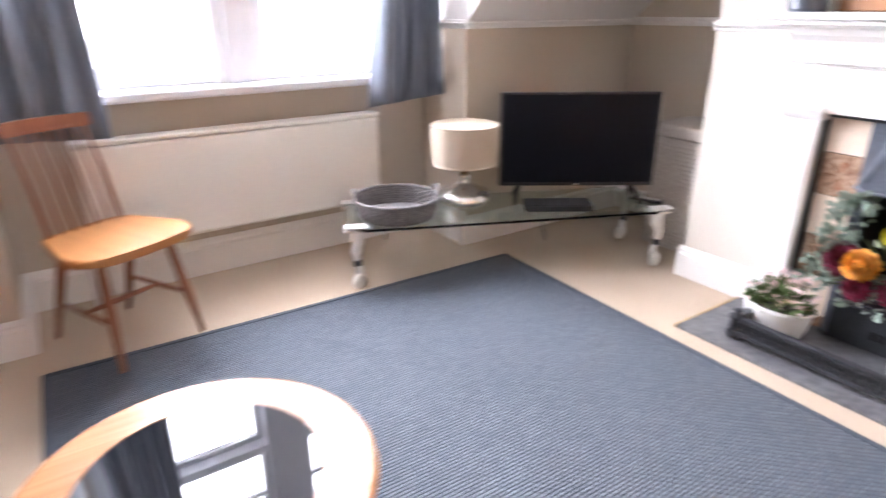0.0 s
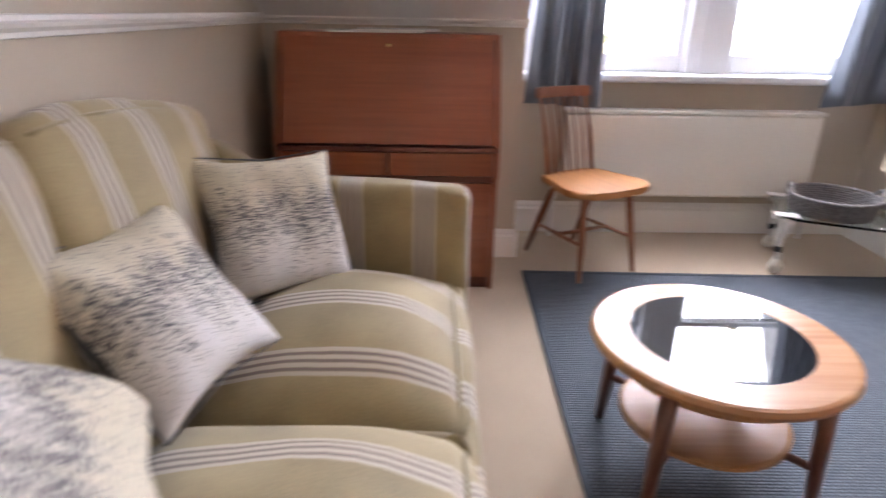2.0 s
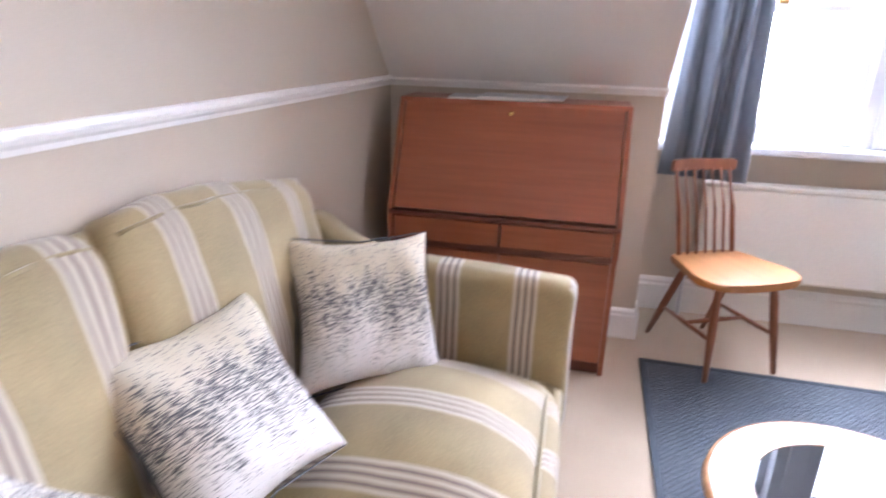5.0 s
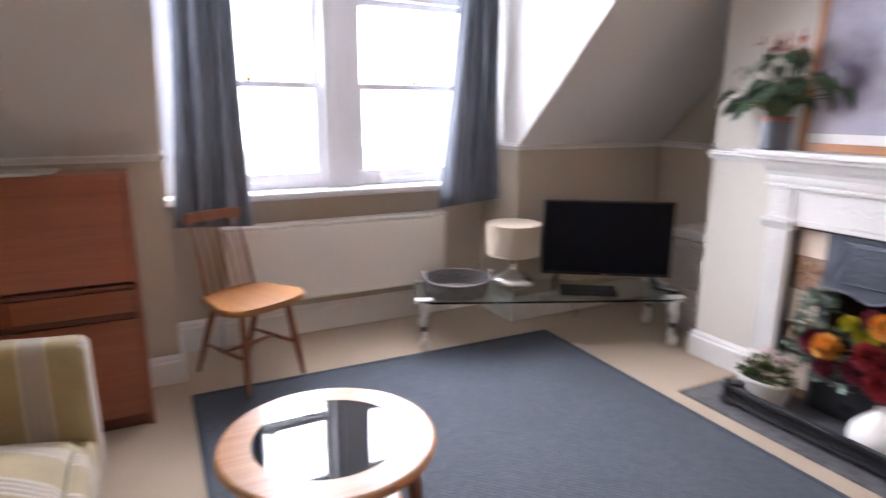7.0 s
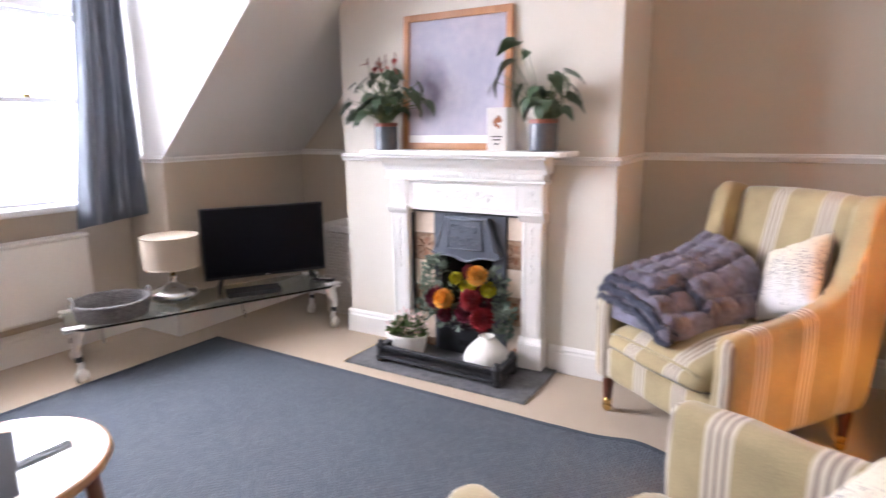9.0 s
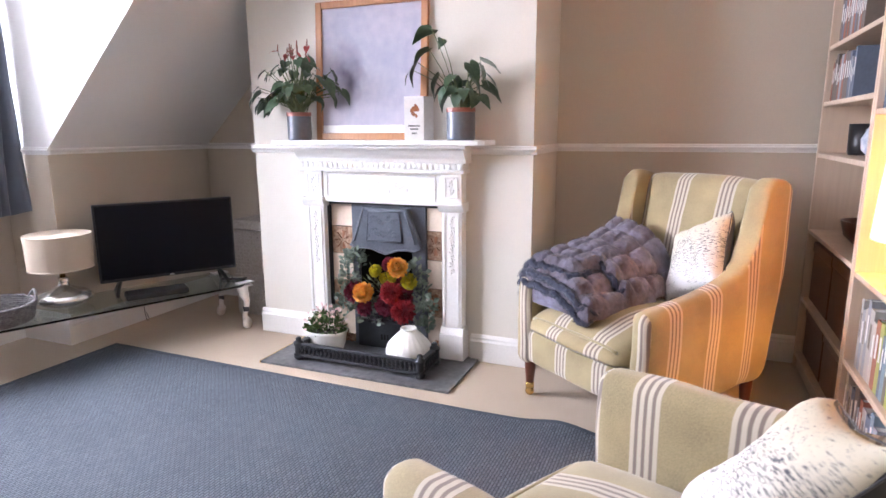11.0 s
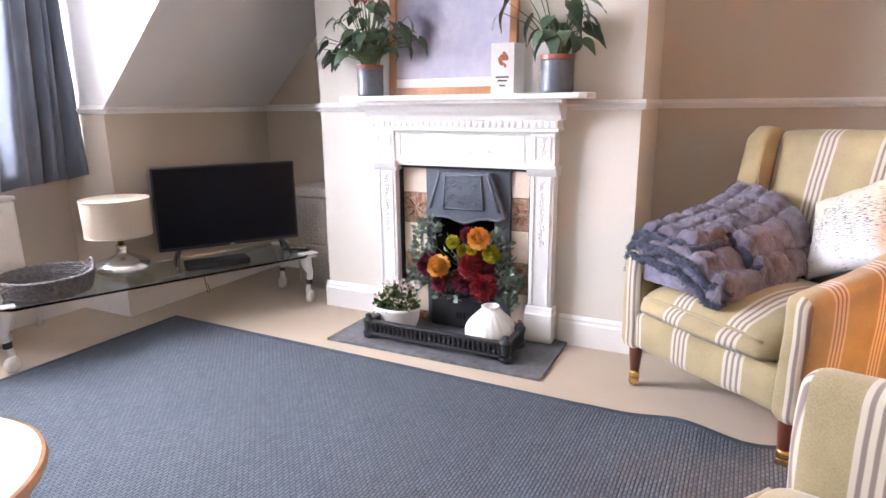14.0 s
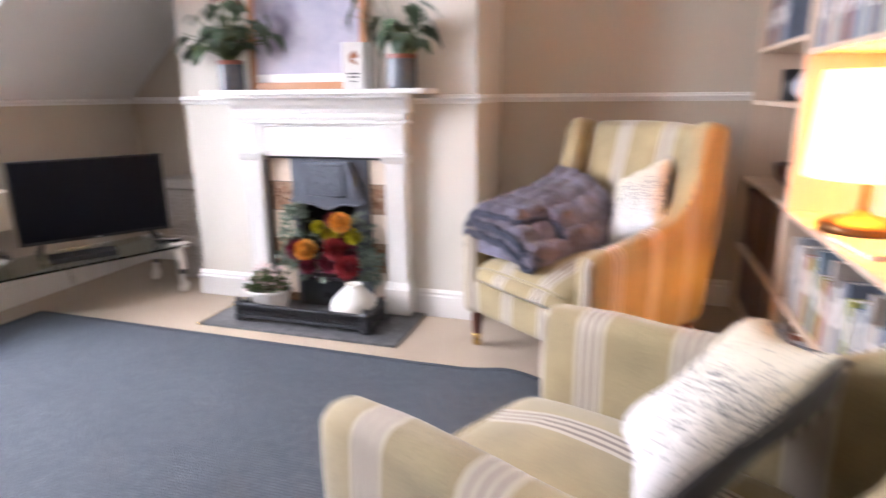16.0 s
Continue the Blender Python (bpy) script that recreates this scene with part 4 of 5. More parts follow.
for sx in (-1, 1):
    a, b = (feet[sx, s][1].lerp(feet[sx, s][0], .42) for s in (-1, 1))
    part("stretcher", tube([a, a.lerp(b, .5), b], [.007, .0105, .007], 10), BEECH, wc, smooth=True)
a, b = (feet[s, -1][1].lerp(feet[s, -1][0], .42).lerp(feet[s, 1][1].lerp(feet[s, 1][0], .42), .5) for s in (-1, 1))
part("cross_stretcher", tube([a, a.lerp(b, .5), b], [.007, .0105, .007], 10), BEECH, wc, smooth=True)
for k in range(7):
    u = (k - 3) / 3
    out_r = .010 if abs(u) > .9 else .006
    part("spindle" if abs(u) < .9 else "back_post", tube([(u * .130, .155, .415), (u * .130, .20, .60), (u * .128, .262, .765)], [out_r, out_r, out_r * .8], 8), BEECH, wc, smooth=True)
rail = smooth_line([(-.152, .246), (-.08, .266), (0, .272), (.08, .266), (.152, .246)], 5)
bm = prism(rail + [(x, y + .02) for x, y in reversed(rail)], .752, .800, bev=.010)
part("crest_rail", bm, BEECH, wc, "curved crest rail", smooth=False)

# ---- coffee table ----
TEAK_T = wood("golden_teak_rim", (0.47, 0.245, 0.112), (0.35, 0.16, 0.068), .25, "X")
DARK_LEG = wood("dark_teak_leg", (0.16, 0.055, 0.03), (0.09, 0.03, 0.016), .35, "Z")
SMOKED = bpy.data.materials.new("smoked_glass")
SMOKED.use_nodes = True
sb = SMOKED.node_tree.nodes["Principled BSDF"]
sb.inputs["Base Color"].default_value, sb.inputs["Roughness"].default_value, sb.inputs["IOR"].default_value = (.012, .013, .016, 1), .02, 1.75
tb = thing("coffee_table", pose(.334, .497, .0105), "round teak coffee table with smoked glass centre and lower shelf", "coffee table")
R = .302
part("rim", lathe([(.209, .358), (R - .02, .356), (R - .004, .362), (R, .372), (R - .004, .384), (R - .012, .387), (.208, .387), (.208, .358)], 72), TEAK_T, tb, "golden teak rim", smooth=False)
part("glass_top", lathe([(.2075, .372), (.2075, .385), (.206, .386)], 72), SMOKED, tb, "dark smoked glass disc")
part("apron", lathe([(.235, .315), (.242, .315), (.242, .356), (.235, .356), (.235, .315)], 48), TEAK_T, tb, smooth=False)
part("shelf", lathe([(.195, .150), (.205, .153), (.205, .163), (.195, .166)], 60), TEAK_T, tb, "round lower shelf")
for k in range(4):
    an = radians(135 + 90 * k)
    c, s = math.cos(an), math.sin(an)
    leg = part("leg", tube([(c * .275, s * .275, 0), (c * .262, s * .262, .19), (c * .25, s * .25, .358)], [.013, .019, .021], 10), DARK_LEG, tb, "dark tapered leg", smooth=True)
    part("shelf_arm", tube([(c * .262, s * .262, .145), (c * .12, s * .12, .148)], .010, 8), DARK_LEG, leg, smooth=True)

# ---- glass television table ----
CHROME = material("pale_painted_metal", (.74, .72, .69), .30, metal=.15, scale=12, fine=60, var=.10, bump=.12)
CREAMW = material("cream_castor_plastic", (.74, .70, .63), .4, bump=.05)
TINT = bpy.data.materials.new("green_edge_glass")
TINT.use_nodes = True
q = TINT.node_tree.nodes["Principled BSDF"]
q.inputs["Base Color"].default_value, q.inputs["Roughness"].default_value, q.inputs["Transmission Weight"].default_value = (.80, .90, .87, 1), .01, 1.0
tt = thing("glass_table", pose(1.952, 1.66, 0, 0, 0, -24), "long low glass-topped table on white-painted legs with castors", "table")
lx, ly, c = .735, .215, .075
octo = [(-lx + c, -ly), (lx - c, -ly), (lx, -ly + c), (lx, ly - c), (lx - c, ly), (-lx + c, ly), (-lx, ly - c), (-lx, -ly + c)]
gt = part("glass_top", prism(octo, .268, .280, bev=.002), TINT, tt, "clear glass top with cut corners")
gt.visible_shadow = False
for sx in (-1, 1):
    for sy in (-1, 1):
        x, y = sx * .685, sy * .165
        leg = part("leg", tube([(x, y, .26), (x + sx * .006, y + sy * .004, .21), (x + sx * .018, y + sy * .012, .17), (x + sx * .012, y + sy * .008, .12), (x + sx * .004, y, .085), (x + sx * .008, y, .055)], [.034, .028, .018, .0155, .0145, .019], 14), CHROME, tt, "curved white-painted leg", smooth=True)
        part("bracket", B(x - .06, x + .06, y - .026, y + .026, .2562, .2675, .006), CHROME, leg, "corner clasp")
        part("clasp", B(x - .05 + sx * .012, x + .05 + sx * .012, y - .03 + sy * .012, y + .03 + sy * .012, .2805, .288, .004), CHROME, leg, "white metal clasp on the glass")
        part("collar", lathe([(.0178, .106), (.0178, .134)], 14, m=pose(x + sx * .012, y + sy * .008, 0)), IRON, leg, "black collar")
        part("castor_fork", B(x + sx * .008 - .014, x + sx * .008 + .018, y - .018, y + .018, .040, .070, .006), CREAMW, leg)
        part("castor_wheel", lathe([(.008, -.016), (.030, -.014), (.034, -.005), (.034, .005), (.030, .014), (.008, .016)], 22, m=pose(x + sx * .008, y + .018 * sy, .034, 90, 0, 35)), CREAMW, leg, "cream castor wheel", smooth=True)

# ---- television ----
SCREEN = material("black_screen", (.004, .004, .008), .30, bump=0, var=.05)
SCREEN.node_tree.nodes["Principled BSDF"].inputs["Specular IOR Level"].default_value = .12
BEZEL = material("black_plastic", (.012, .012, .014), .35, bump=.1, fine=300)
tv = thing("television", pose(2.293, 1.545, .2805, 0, 0, -34), "black flat-screen television, switched off, on the glass table", "television")
part("case", B(-.365, .365, -.006, .035, .070, .505, .006), BEZEL, tv)
part("rear_bulge", B(-.25, .25, .035, .075, .09, .36, .015), BEZEL, tv)
part("screen", B(-.355, .355, -.0085, -.0062, .088, .497, .001), SCREEN, tv, "glossy dark screen")
for s in (-1, 1):
    bm = tube([(s * .265, .012, .075), (s * .285, -.04, .035), (s * .295, -.085, .004)], [.012, .011, .009], 8)
    tube([(s * .265, .012, .075), (s * .28, .06, .03), (s * .29, .085, .004)], [.012, .010, .009], 8, bm)
    part("foot", bm, BEZEL, tv, smooth=True)
part("badge", B(-.012, .012, -.0075, -.0062, .076, .081), CHROME, tv, "small pale badge")
box_ = thing("set_top_box", pose(2.125, 1.488, .2805, 0, 0, -33), "black set-top box on the glass in front of the television", "box")
part("case", B(-.155, .155, -.06, .06, .003, .034, .005), SOOT, box_)
part("front_panel", B(-.15, .15, -.0635, -.0605, .006, .031, .001), BEZEL, box_, "glossy black front strip")
for x in (-.1, .1):
    for y in (-.035, .035):
        part("rubber_foot", lathe([(.008, 0), (.008, .004)], 10, m=pose(x, y, 0)), SOOT, box_)
rm = thing("remote_control", pose(2.56, 1.33, .2805, 0, 0, -70), "slim black remote control lying on the glass", "remote control")
part("body", B(-.075, .075, -.02, .02, 0, .014, .005), BEZEL, rm)
bm = bmesh.new()
for i in range(5):
    for j in range(3):
        box(bm, -.05 + i * .022, -.036 + i * .022, -.013 + j * .01, -.006 + j * .01, .014, .0155)
part("buttons", bm, CHROME, rm)
strap = thing("wrist_strap", Matrix(), "thin black cord loop hanging over the table's edge", "cord")
part("cord", tube([(1.985, 1.445, .2835), (1.955, 1.405, .284), (1.951, 1.394, .275), (1.953, 1.392, .235), (1.958, 1.390, .20), (1.966, 1.388, .19), (1.970, 1.389, .205), (1.962, 1.393, .24)], .0018, 6), BEZEL, strap, smooth=True)

# ---- table lamp on the glass table ----
LINEN = material("beige_linen_shade", (.47, .39, .30), .85, scale=4, fine=240, var=.05, bump=.3, depth=.001)
MERCURY = material("mercury_glass", (.86, .85, .82), .20, metal=.85, second=(.62, .60, .57), scale=16, fine=45, bump=.12)
lp = thing("table_lamp", pose(1.815, 1.79, .2805), "table lamp with beige drum shade and silvered squat glass base", "table lamp")
part("base", lathe([(.06, 0), (.095, .006), (.128, .028), (.132, .045), (.112, .068), (.058, .088), (.030, .102), (.022, .125), (.028, .14), (.020, .15)], 40), MERCURY, lp, "silvered mercury-glass base", smooth=True)
part("neck", lathe([(.014, .148), (.014, .19), (.02, .195), (.02, .235), (.004, .24)], 20), BRASS, lp, smooth=True)
part("shade", lathe([(.146, .198), (.149, .198), (.153, .375), (.150, .375), (.146, .198)], 56, caps=False), LINEN, lp, "beige linen drum shade", smooth=False)
for z, r in ((.200, .1495), (.374, .1535)):
    part("shade_trim", lathe([(r, z - .004), (r + .002, z), (r, z + .004), (r - .004, z)], 56), LINEN, lp, smooth=True)
part("shade_ring", tube([(.149, 0, .36), (0, 0, .36), (-.149, 0, .36)], .002, 6), BRASS, lp)

# ---- woven basket ----
WICKER = material("grey_wicker", (.25, .235, .23), .8, second=(.075, .068, .07), scale=40, fine=120, bump=.4, depth=.002)
bk = thing("basket", pose(1.475, 1.835, .2805) @ Matrix.Diagonal((.9, .9, .95, 1)), "round grey woven wicker tray basket with two handles", "basket")
part("bottom", lathe([(.185, 0), (.188, .008), (0.0001, .008)], 40), WICKER, bk)
for k in range(7):
    z = .012 + k * .0105
    r = .186 + k * .0025
    pts = [(r * math.cos(a * math.tau / 96) * (1 + .010 * (-1) ** (a // 2 + k)), r * math.sin(a * math.tau / 96) * (1 + .010 * (-1) ** (a // 2 + k)), z + .0015 * math.sin(a * 2.1)) for a in range(97)]
    part("weave", tube(pts, .0062, 6), WICKER, bk, smooth=True)
for ph in (0, 1):
    pts = [(.205 * math.cos(a * math.tau / 120) * (1 + .012 * math.sin(a * .9 + ph * 3.1)), .205 * math.sin(a * math.tau / 120) * (1 + .012 * math.sin(a * .9 + ph * 3.1)), .088 + .004 * math.cos(a * .9 + ph * 3.1)) for a in range(121)]
    part("rim", tube(pts, .007, 6), WICKER, bk, "plaited rim", smooth=True)
for an in (160, -20):
    pts = []
    for k in range(9):
        a = radians(an + (k - 4) * 5)
        pts.append((.205 * math.cos(a), .205 * math.sin(a), .089 + .042 * math.sin(k / 8 * math.pi)))
    part("handle", tube(pts, .0075, 8), WICKER, bk, "arched wicker handle", smooth=True)

# ---- white woven chest in the alcove ----
WHITEWICKER = material("whitewashed_wicker", (.52, .47, .42), .8, second=(.36, .32, .28), scale=60, fine=140, bump=.5, depth=.003)
wk = thing("wicker_chest", pose(2.885, 1.30, 0), "whitewashed woven chest in the alcove behind the television", "chest")
part("body", B(-.15, .15, -.15, .17, 0, .555, .012), WHITEWICKER, wk)
part("lid", B(-.165, .165, -.165, .185, .56, .62, .014, 3), WHITEWICKER, wk, "overhanging woven lid")
part("waist_band", B(-.156, .156, -.156, .176, .245, .27, .006), WHITEWICKER, wk)
bm = bmesh.new()
for k in range(13):
    for i in range(26):
        z = .012 + i * .0205
        if .235 < z < .27:
            continue
        box(bm, -.156 if (i + k) % 2 else -.153, -.149, -.148 + k * .0245, -.127 + k * .0245, z, z + .016, .002, 1)
part("weave", bm, WHITEWICKER, wk, "plaited wicker strands")["kind"] = "stuff"

# ---- bookcases on the south wall ----
PINE = wood("pale_pine", (0.66, 0.53, 0.41), (0.56, 0.43, 0.32), .5, "Z")
FRONT = -1.75


def bookcase(x0, x1, shelves, label):
    t = thing("bookcase", Matrix(), label, "bookcase", "pine bookcases")
    for x in (x0, x1 - .022):
        part("side", B(x, x + .022, YS + .03, FRONT, 0, 2.05, .003), PINE, t)
    part("back", B(x0 + .022, x1 - .022, YS + .03, YS + .036, .06, 2.03), PINE, t)
    part("top", B(x0 + .022, x1 - .022, YS + .036, FRONT, 2.03, 2.05, .003), PINE, t)
    part("plinth", B(x0 + .022, x1 - .022, FRONT - .03, FRONT - .015, 0, .06), PINE, t)
    for z in shelves:
        part("shelf", B(x0 + .022, x1 - .022, YS + .036, FRONT - .002, z - .02, z, .003), PINE, t)
    return t


bookcase(2.19, 3.045, (.08, .36, .695, 1.055, 1.285, 1.53, 1.78), "tall pale pine bookcase holding ornaments and dark boxes")
bookcase(1.16, 2.185, (.08, .36, .68, 1.23, 1.50, 1.78), "tall pale pine bookcase holding books and a lit lamp")
rb = random.Random(11)
COVERS = [material("book_cloth", c, .6, scale=12, fine=90, var=.08, bump=.1) for c in ((.42, .39, .36), (.29, .30, .33), (.19, .27, .34), (.34, .35, .10), (.48, .45, .40), (.15, .12, .10), (.30, .10, .06), (.12, .15, .21))]


def book(x, z, w, h, d, cover, label, lean=0):
    t = thing("book", pose(x, FRONT - .02, z, 0, lean, 0), label, "book", "books on the shelves")
    part("page_block", B(.003, w - .003, -d, -.004, .003, h - .003), PAPER, t)
    part("cover", B(0, .0028, -d, 0, 0, h, .0008, 1), cover, t)
    part("cover", B(w - .0028, w, -d, 0, 0, h, .0008, 1), cover, t)
    part("spine", B(.0028, w - .0028, -.0035, 0, 0, h), cover, t)
    part("spine_mark", B(w * .3, w * .7, 0.0, .0006, h * .45, h * .8), PAPER if cover is not COVERS[0] else COVERS[5], t)


NAMES = ["grey cloth", "slate-grey", "blue", "yellow-green", "cream", "dark brown", "red-brown", "navy"]
for x0, x1, z, hmax in ((1.25, 2.10, .36, .27), (1.22, 2.14, .08, .24), (1.22, 2.14, 1.23, .22), (1.5, 2.14, 1.50, .2), (2.6, 3.0, 1.285, .2), (2.55, 2.95, 1.53, .2)):
    x = x0
    while x < x1:
        w, h = rb.uniform(.018, .045), rb.uniform(.7, 1) * hmax
        c = rb.randrange(len(COVERS)) if x0 < 2.2 else rb.choice((5, 7, 5, 1, 6))
        book(x, z, w, h, rb.uniform(.13, .18), COVERS[c], NAMES[c] + " bound book standing on a bookcase shelf")
        x += w + .0015
for x, z, h, w in ((2.225, .08, .245, .38), (2.625, .08, .24, .38), (2.225, .36, .29, .38), (2.625, .36, .28, .38)):
    t = thing("storage_box", pose(x, FRONT - .03, z), "dark brown storage box on the lower shelf", "box", "dark storage boxes")
    part("body", B(0, w, -.19, 0, 0, h - .05, .006), DARK_LEG, t)
    part("lid", B(-.004, w + .004, -.194, .004, h - .05, h, .006), DARK_LEG, t)
t = thing("wooden_bowl", pose(2.55, -1.89, .695), "dark turned wooden bowl on a bookcase shelf", "bowl")
part("bowl", lathe([(.05, 0), (.10, .05), (.115, .11), (.108, .11), (.09, .05), (.001, .02)], 30), DARK_LEG, t, smooth=True)
t = thing("mug", pose(2.80, -1.87, 1.055), "black ceramic mug on a bookcase shelf", "mug")
part("cup", lathe([(.045, 0), (.052, .01), (.054, .13), (.049, .13), (.046, .015), (.001, .012)], 26), BEZEL, t, smooth=True)
part("handle", tube([(-.05, 0, .105), (-.085, 0, .10), (-.088, 0, .05), (-.05, 0, .035)], .007, 8), BEZEL, t, smooth=True)
t = thing("jar", pose(2.52, -1.87, 1.055), "pale blue and white china jar on a bookcase shelf", "jar")
part("body", lathe([(.04, 0), (.065, .03), (.07, .07), (.045, .12), (.04, .125)], 26), material("blue_white_china", (.7, .72, .75), .2, second=(.25, .33, .5), scale=25, fine=60, bump=0), t, smooth=True)
part("lid", lathe([(.045, .125), (.04, .14), (.012, .15), (.014, .162), (.004, .17)], 26), PAPER, t, smooth=True)
t = thing("figurine_vase", pose(2.42, -1.89, 1.285), "brown glazed bottle vase on a bookcase shelf", "vase")
part("body", lathe([(.035, 0), (.05, .04), (.04, .09), (.015, .13), (.018, .18)], 22), DARK_LEG, t, smooth=True)

# lit lamp
BRONZE = material("dark_bronze", (.16, .085, .035), .35, metal=.8, var=.1, bump=.05)
SHADE = bpy.data.materials.new("glowing_lamp_shade")
SHADE.use_nodes = True
q = SHADE.node_tree.nodes["Principled BSDF"]
q.inputs["Base Color"].default_value = (.85, .62, .32, 1)
q.inputs["Roughness"].default_value = .9
q.inputs["Emission Color"].default_value = (1.0, .72, .36, 1)
q.inputs["Emission Strength"].default_value = 1.6
tr = SHADE.node_tree.nodes.new("ShaderNodeBsdfTranslucent")
tr.inputs[0].default_value = (.9, .6, .3, 1)
mxs = SHADE.node_tree.nodes.new("ShaderNodeMixShader")
mxs.inputs[0].default_value = .15
SHADE.node_tree.links.new(q.outputs[0], mxs.inputs[1])
SHADE.node_tree.links.new(tr.outputs[0], mxs.inputs[2])
SHADE.node_tree.links.new(mxs.outputs[0], SHADE.node_tree.nodes["Material Output"].inputs[0])
t = thing("lit_table_lamp", pose(1.80, -1.86, .681), "lit table lamp with glowing warm yellow shade on the bookcase", "table lamp")
part("foot", lathe([(.085, 0), (.108, .012), (.112, .030), (.085, .048), (.03, .062), (.016, .075)], 30), BRONZE, t, "dark bronze lamp foot", smooth=True)
part("stem", lathe([(.011, .05), (.011, .22), (.018, .225), (.018, .26)], 18), BRASS, t, smooth=True)
part("shade", lathe([(.165, .17), (.158, .30), (.145, .47)], 48, caps=False), SHADE, t, "glowing cream shade", smooth=True)
GLOWBULB = glow("lamp_bulb_glow", (1.0, .7, .3), 25)
part("bulb", lathe([(.012, .255), (.028, .29), (.03, .315), (.02, .34), (.001, .347)], 18), GLOWBULB, t, smooth=True).visible_shadow = False
t = thing("magazine", pose(1.62, FRONT - .11, .681, 0, 0, 8), "pale magazines lying on the bookcase shelf below the lamp", "magazine", "magazines on the bookcase")
part("page_block", B(-.12, .12, -.09, .09, 0, .012, .001), PAPER, t)
part("cover", B(-.122, .122, -.092, .092, .012, .0125), COVERS[1], t)

# ---- on the mantel ----
GLAZE = material("blue_grey_glaze", (.10, .115, .14), .28, second=(.07, .08, .10), scale=6, fine=50, bump=.08, coat=.3)
TERRA = material("red_brown_rim", (.24, .07, .045), .4, bump=.1)
SOIL = material("potting_soil", (.03, .02, .015), .95, fine=120, bump=.8, depth=.006)
LEAF = material("anthurium_leaf", (.078, .128, .068), .36, second=(.028, .058, .028), scale=9, fine=60, bump=.15, coat=.08)
LEAF_PALE = material("eucalyptus_leaf", (.27, .33, .27), .55, second=(.12, .175, .13), scale=18, fine=60, bump=.1)
STEM = material("green_stem", (.10, .13, .05), .5, bump=.1)
RED = material("red_spathe", (.38, .045, .03), .3, second=(.22, .02, .02), scale=12, fine=60, bump=.05, coat=.2)


def heart_leaf(size, bend, fold):
    """A pointed heart-shaped leaf from its stalk at the origin along +y."""
    bm = bmesh.new()
    rows = [(-.14, .20, .27), (.0, .0, .36), (.2, .0, .46), (.5, .0, .40), (.78, .0, .26), (1.0, .0, .11), (1.15, .0, .0)]
    prev = None
    for k, (y, gap, wd) in enumerate(rows):
        line = []
        for s in (-1, -.55, 0, .55, 1):
            yy = y if not (gap and abs(s) < .3) else .02
            x = s * wd
            z = -bend * yy * yy + fold * abs(s) * wd + .03 * math.sin(yy * 7 + s * 3)
            line.append(bm.verts.new((x * size, yy * size, z * size)))
        if prev:
            for i in range(4):
                bm.faces.new((prev[i], prev[i + 1], line[i + 1], line[i]))
        prev = line
    bmesh.ops.remove_doubles(bm, verts=bm.verts, dist=1e-5)
    return bm


def anthurium(at, label, leaves, blooms, seed, spread, height, pot_r, pot_h, big=1.0, tall=()):
    rg = random.Random(seed)
    t = thing("potted_plant", pose(*at), label, "potted plant", "plants on the mantel")
    pot = part("pot", lathe([(pot_r * .93, 0), (pot_r, .01), (pot_r, pot_h - .02), (pot_r * .94, pot_h - .02), (pot_r * .92, .02), (.001, .02)], 40), GLAZE, t, "blue-grey glazed cylinder pot", smooth=False)
    part("rim", lathe([(pot_r * .95, pot_h - .02), (pot_r * 1.03, pot_h - .018), (pot_r * 1.03, pot_h), (pot_r * .90, pot_h), (pot_r * .92, pot_h - .02)], 40), TERRA, pot, "red-brown rim")
    part("soil", lathe([(pot_r * .92, pot_h - .03), (.001, pot_h - .025)], 30), SOIL, t)
    def stalk(tip):
        a = Vector((rg.uniform(-.02, .02), rg.uniform(-.02, .02), pot_h - .03))
        mid = a.lerp(tip, .55) + Vector((0, 0, .04))
        part("stem", tube([a, a.lerp(mid, .5) + Vector((0, 0, .015)), mid, tip], [.0028, .0025, .0022, .002], 6), STEM, t, smooth=True)
    shapes = [heart_leaf(s * big, b, f) for s, b, f in ((.078, .25, .10), (.098, .45, .16), (.062, .6, .05))]
    meshes = []
    for bm in shapes:
        me = bpy.data.meshes.new("leaf")
        bm.to_mesh(me)
        bm.free()
        me.materials.append(LEAF)
        me.shade_smooth()
        meshes.append(me)
    places = []
    for k in range(leaves):
        an = k * 2.4 + rg.uniform(-.4, .4)
        rr = spread * math.sqrt((k + .6) / leaves) * rg.uniform(.75, 1.1)
        places.append((Vector((rr * math.cos(an) * .62, rr * math.sin(an), pot_h + height * rg.uniform(.22, 1) * (1 - .45 * (rr / spread) ** 2))), an))
    places += [(Vector(p), an) for p, an in tall]
    for tip, an in places:
        stalk(tip)
        lf = new("leaf", rg.choice(meshes))
        lf.parent = t
        lf.matrix_local = Matrix.Translation(tip) @ pose(0, 0, 0, 0, 0, math.degrees(an) - 90) @ pose(0, 0, 0, rg.uniform(-62, 0), rg.uniform(-30, 30), 0)
        for_s = rg.uniform(.8, 1.15)
        lf.scale = (for_s, for_s, for_s)
    for k in range(blooms):
        an = rg.uniform(0, 6.28)
        tip = Vector((rg.uniform(-.03, .05) - .03, rg.uniform(-.09, .10), pot_h + height * rg.uniform(.85, 1.05)))
        stalk(tip)
        b = heart_leaf(.036, .3, .2)
        bmesh.ops.transform(b, matrix=Matrix.Translation(tip) @ pose(0, 0, 0, rg.uniform(-50, 10), 0, math.degrees(an)), verts=b.verts)
        fl = part("flower", b, RED, t, "red waxy spathe", smooth=True)
        part("spadix", tube([tip + Vector((0, 0, .004)), tip + Vector((.004, 0, .035))], [.004, .0025], 6), TERRA, fl, smooth=True)
    return t


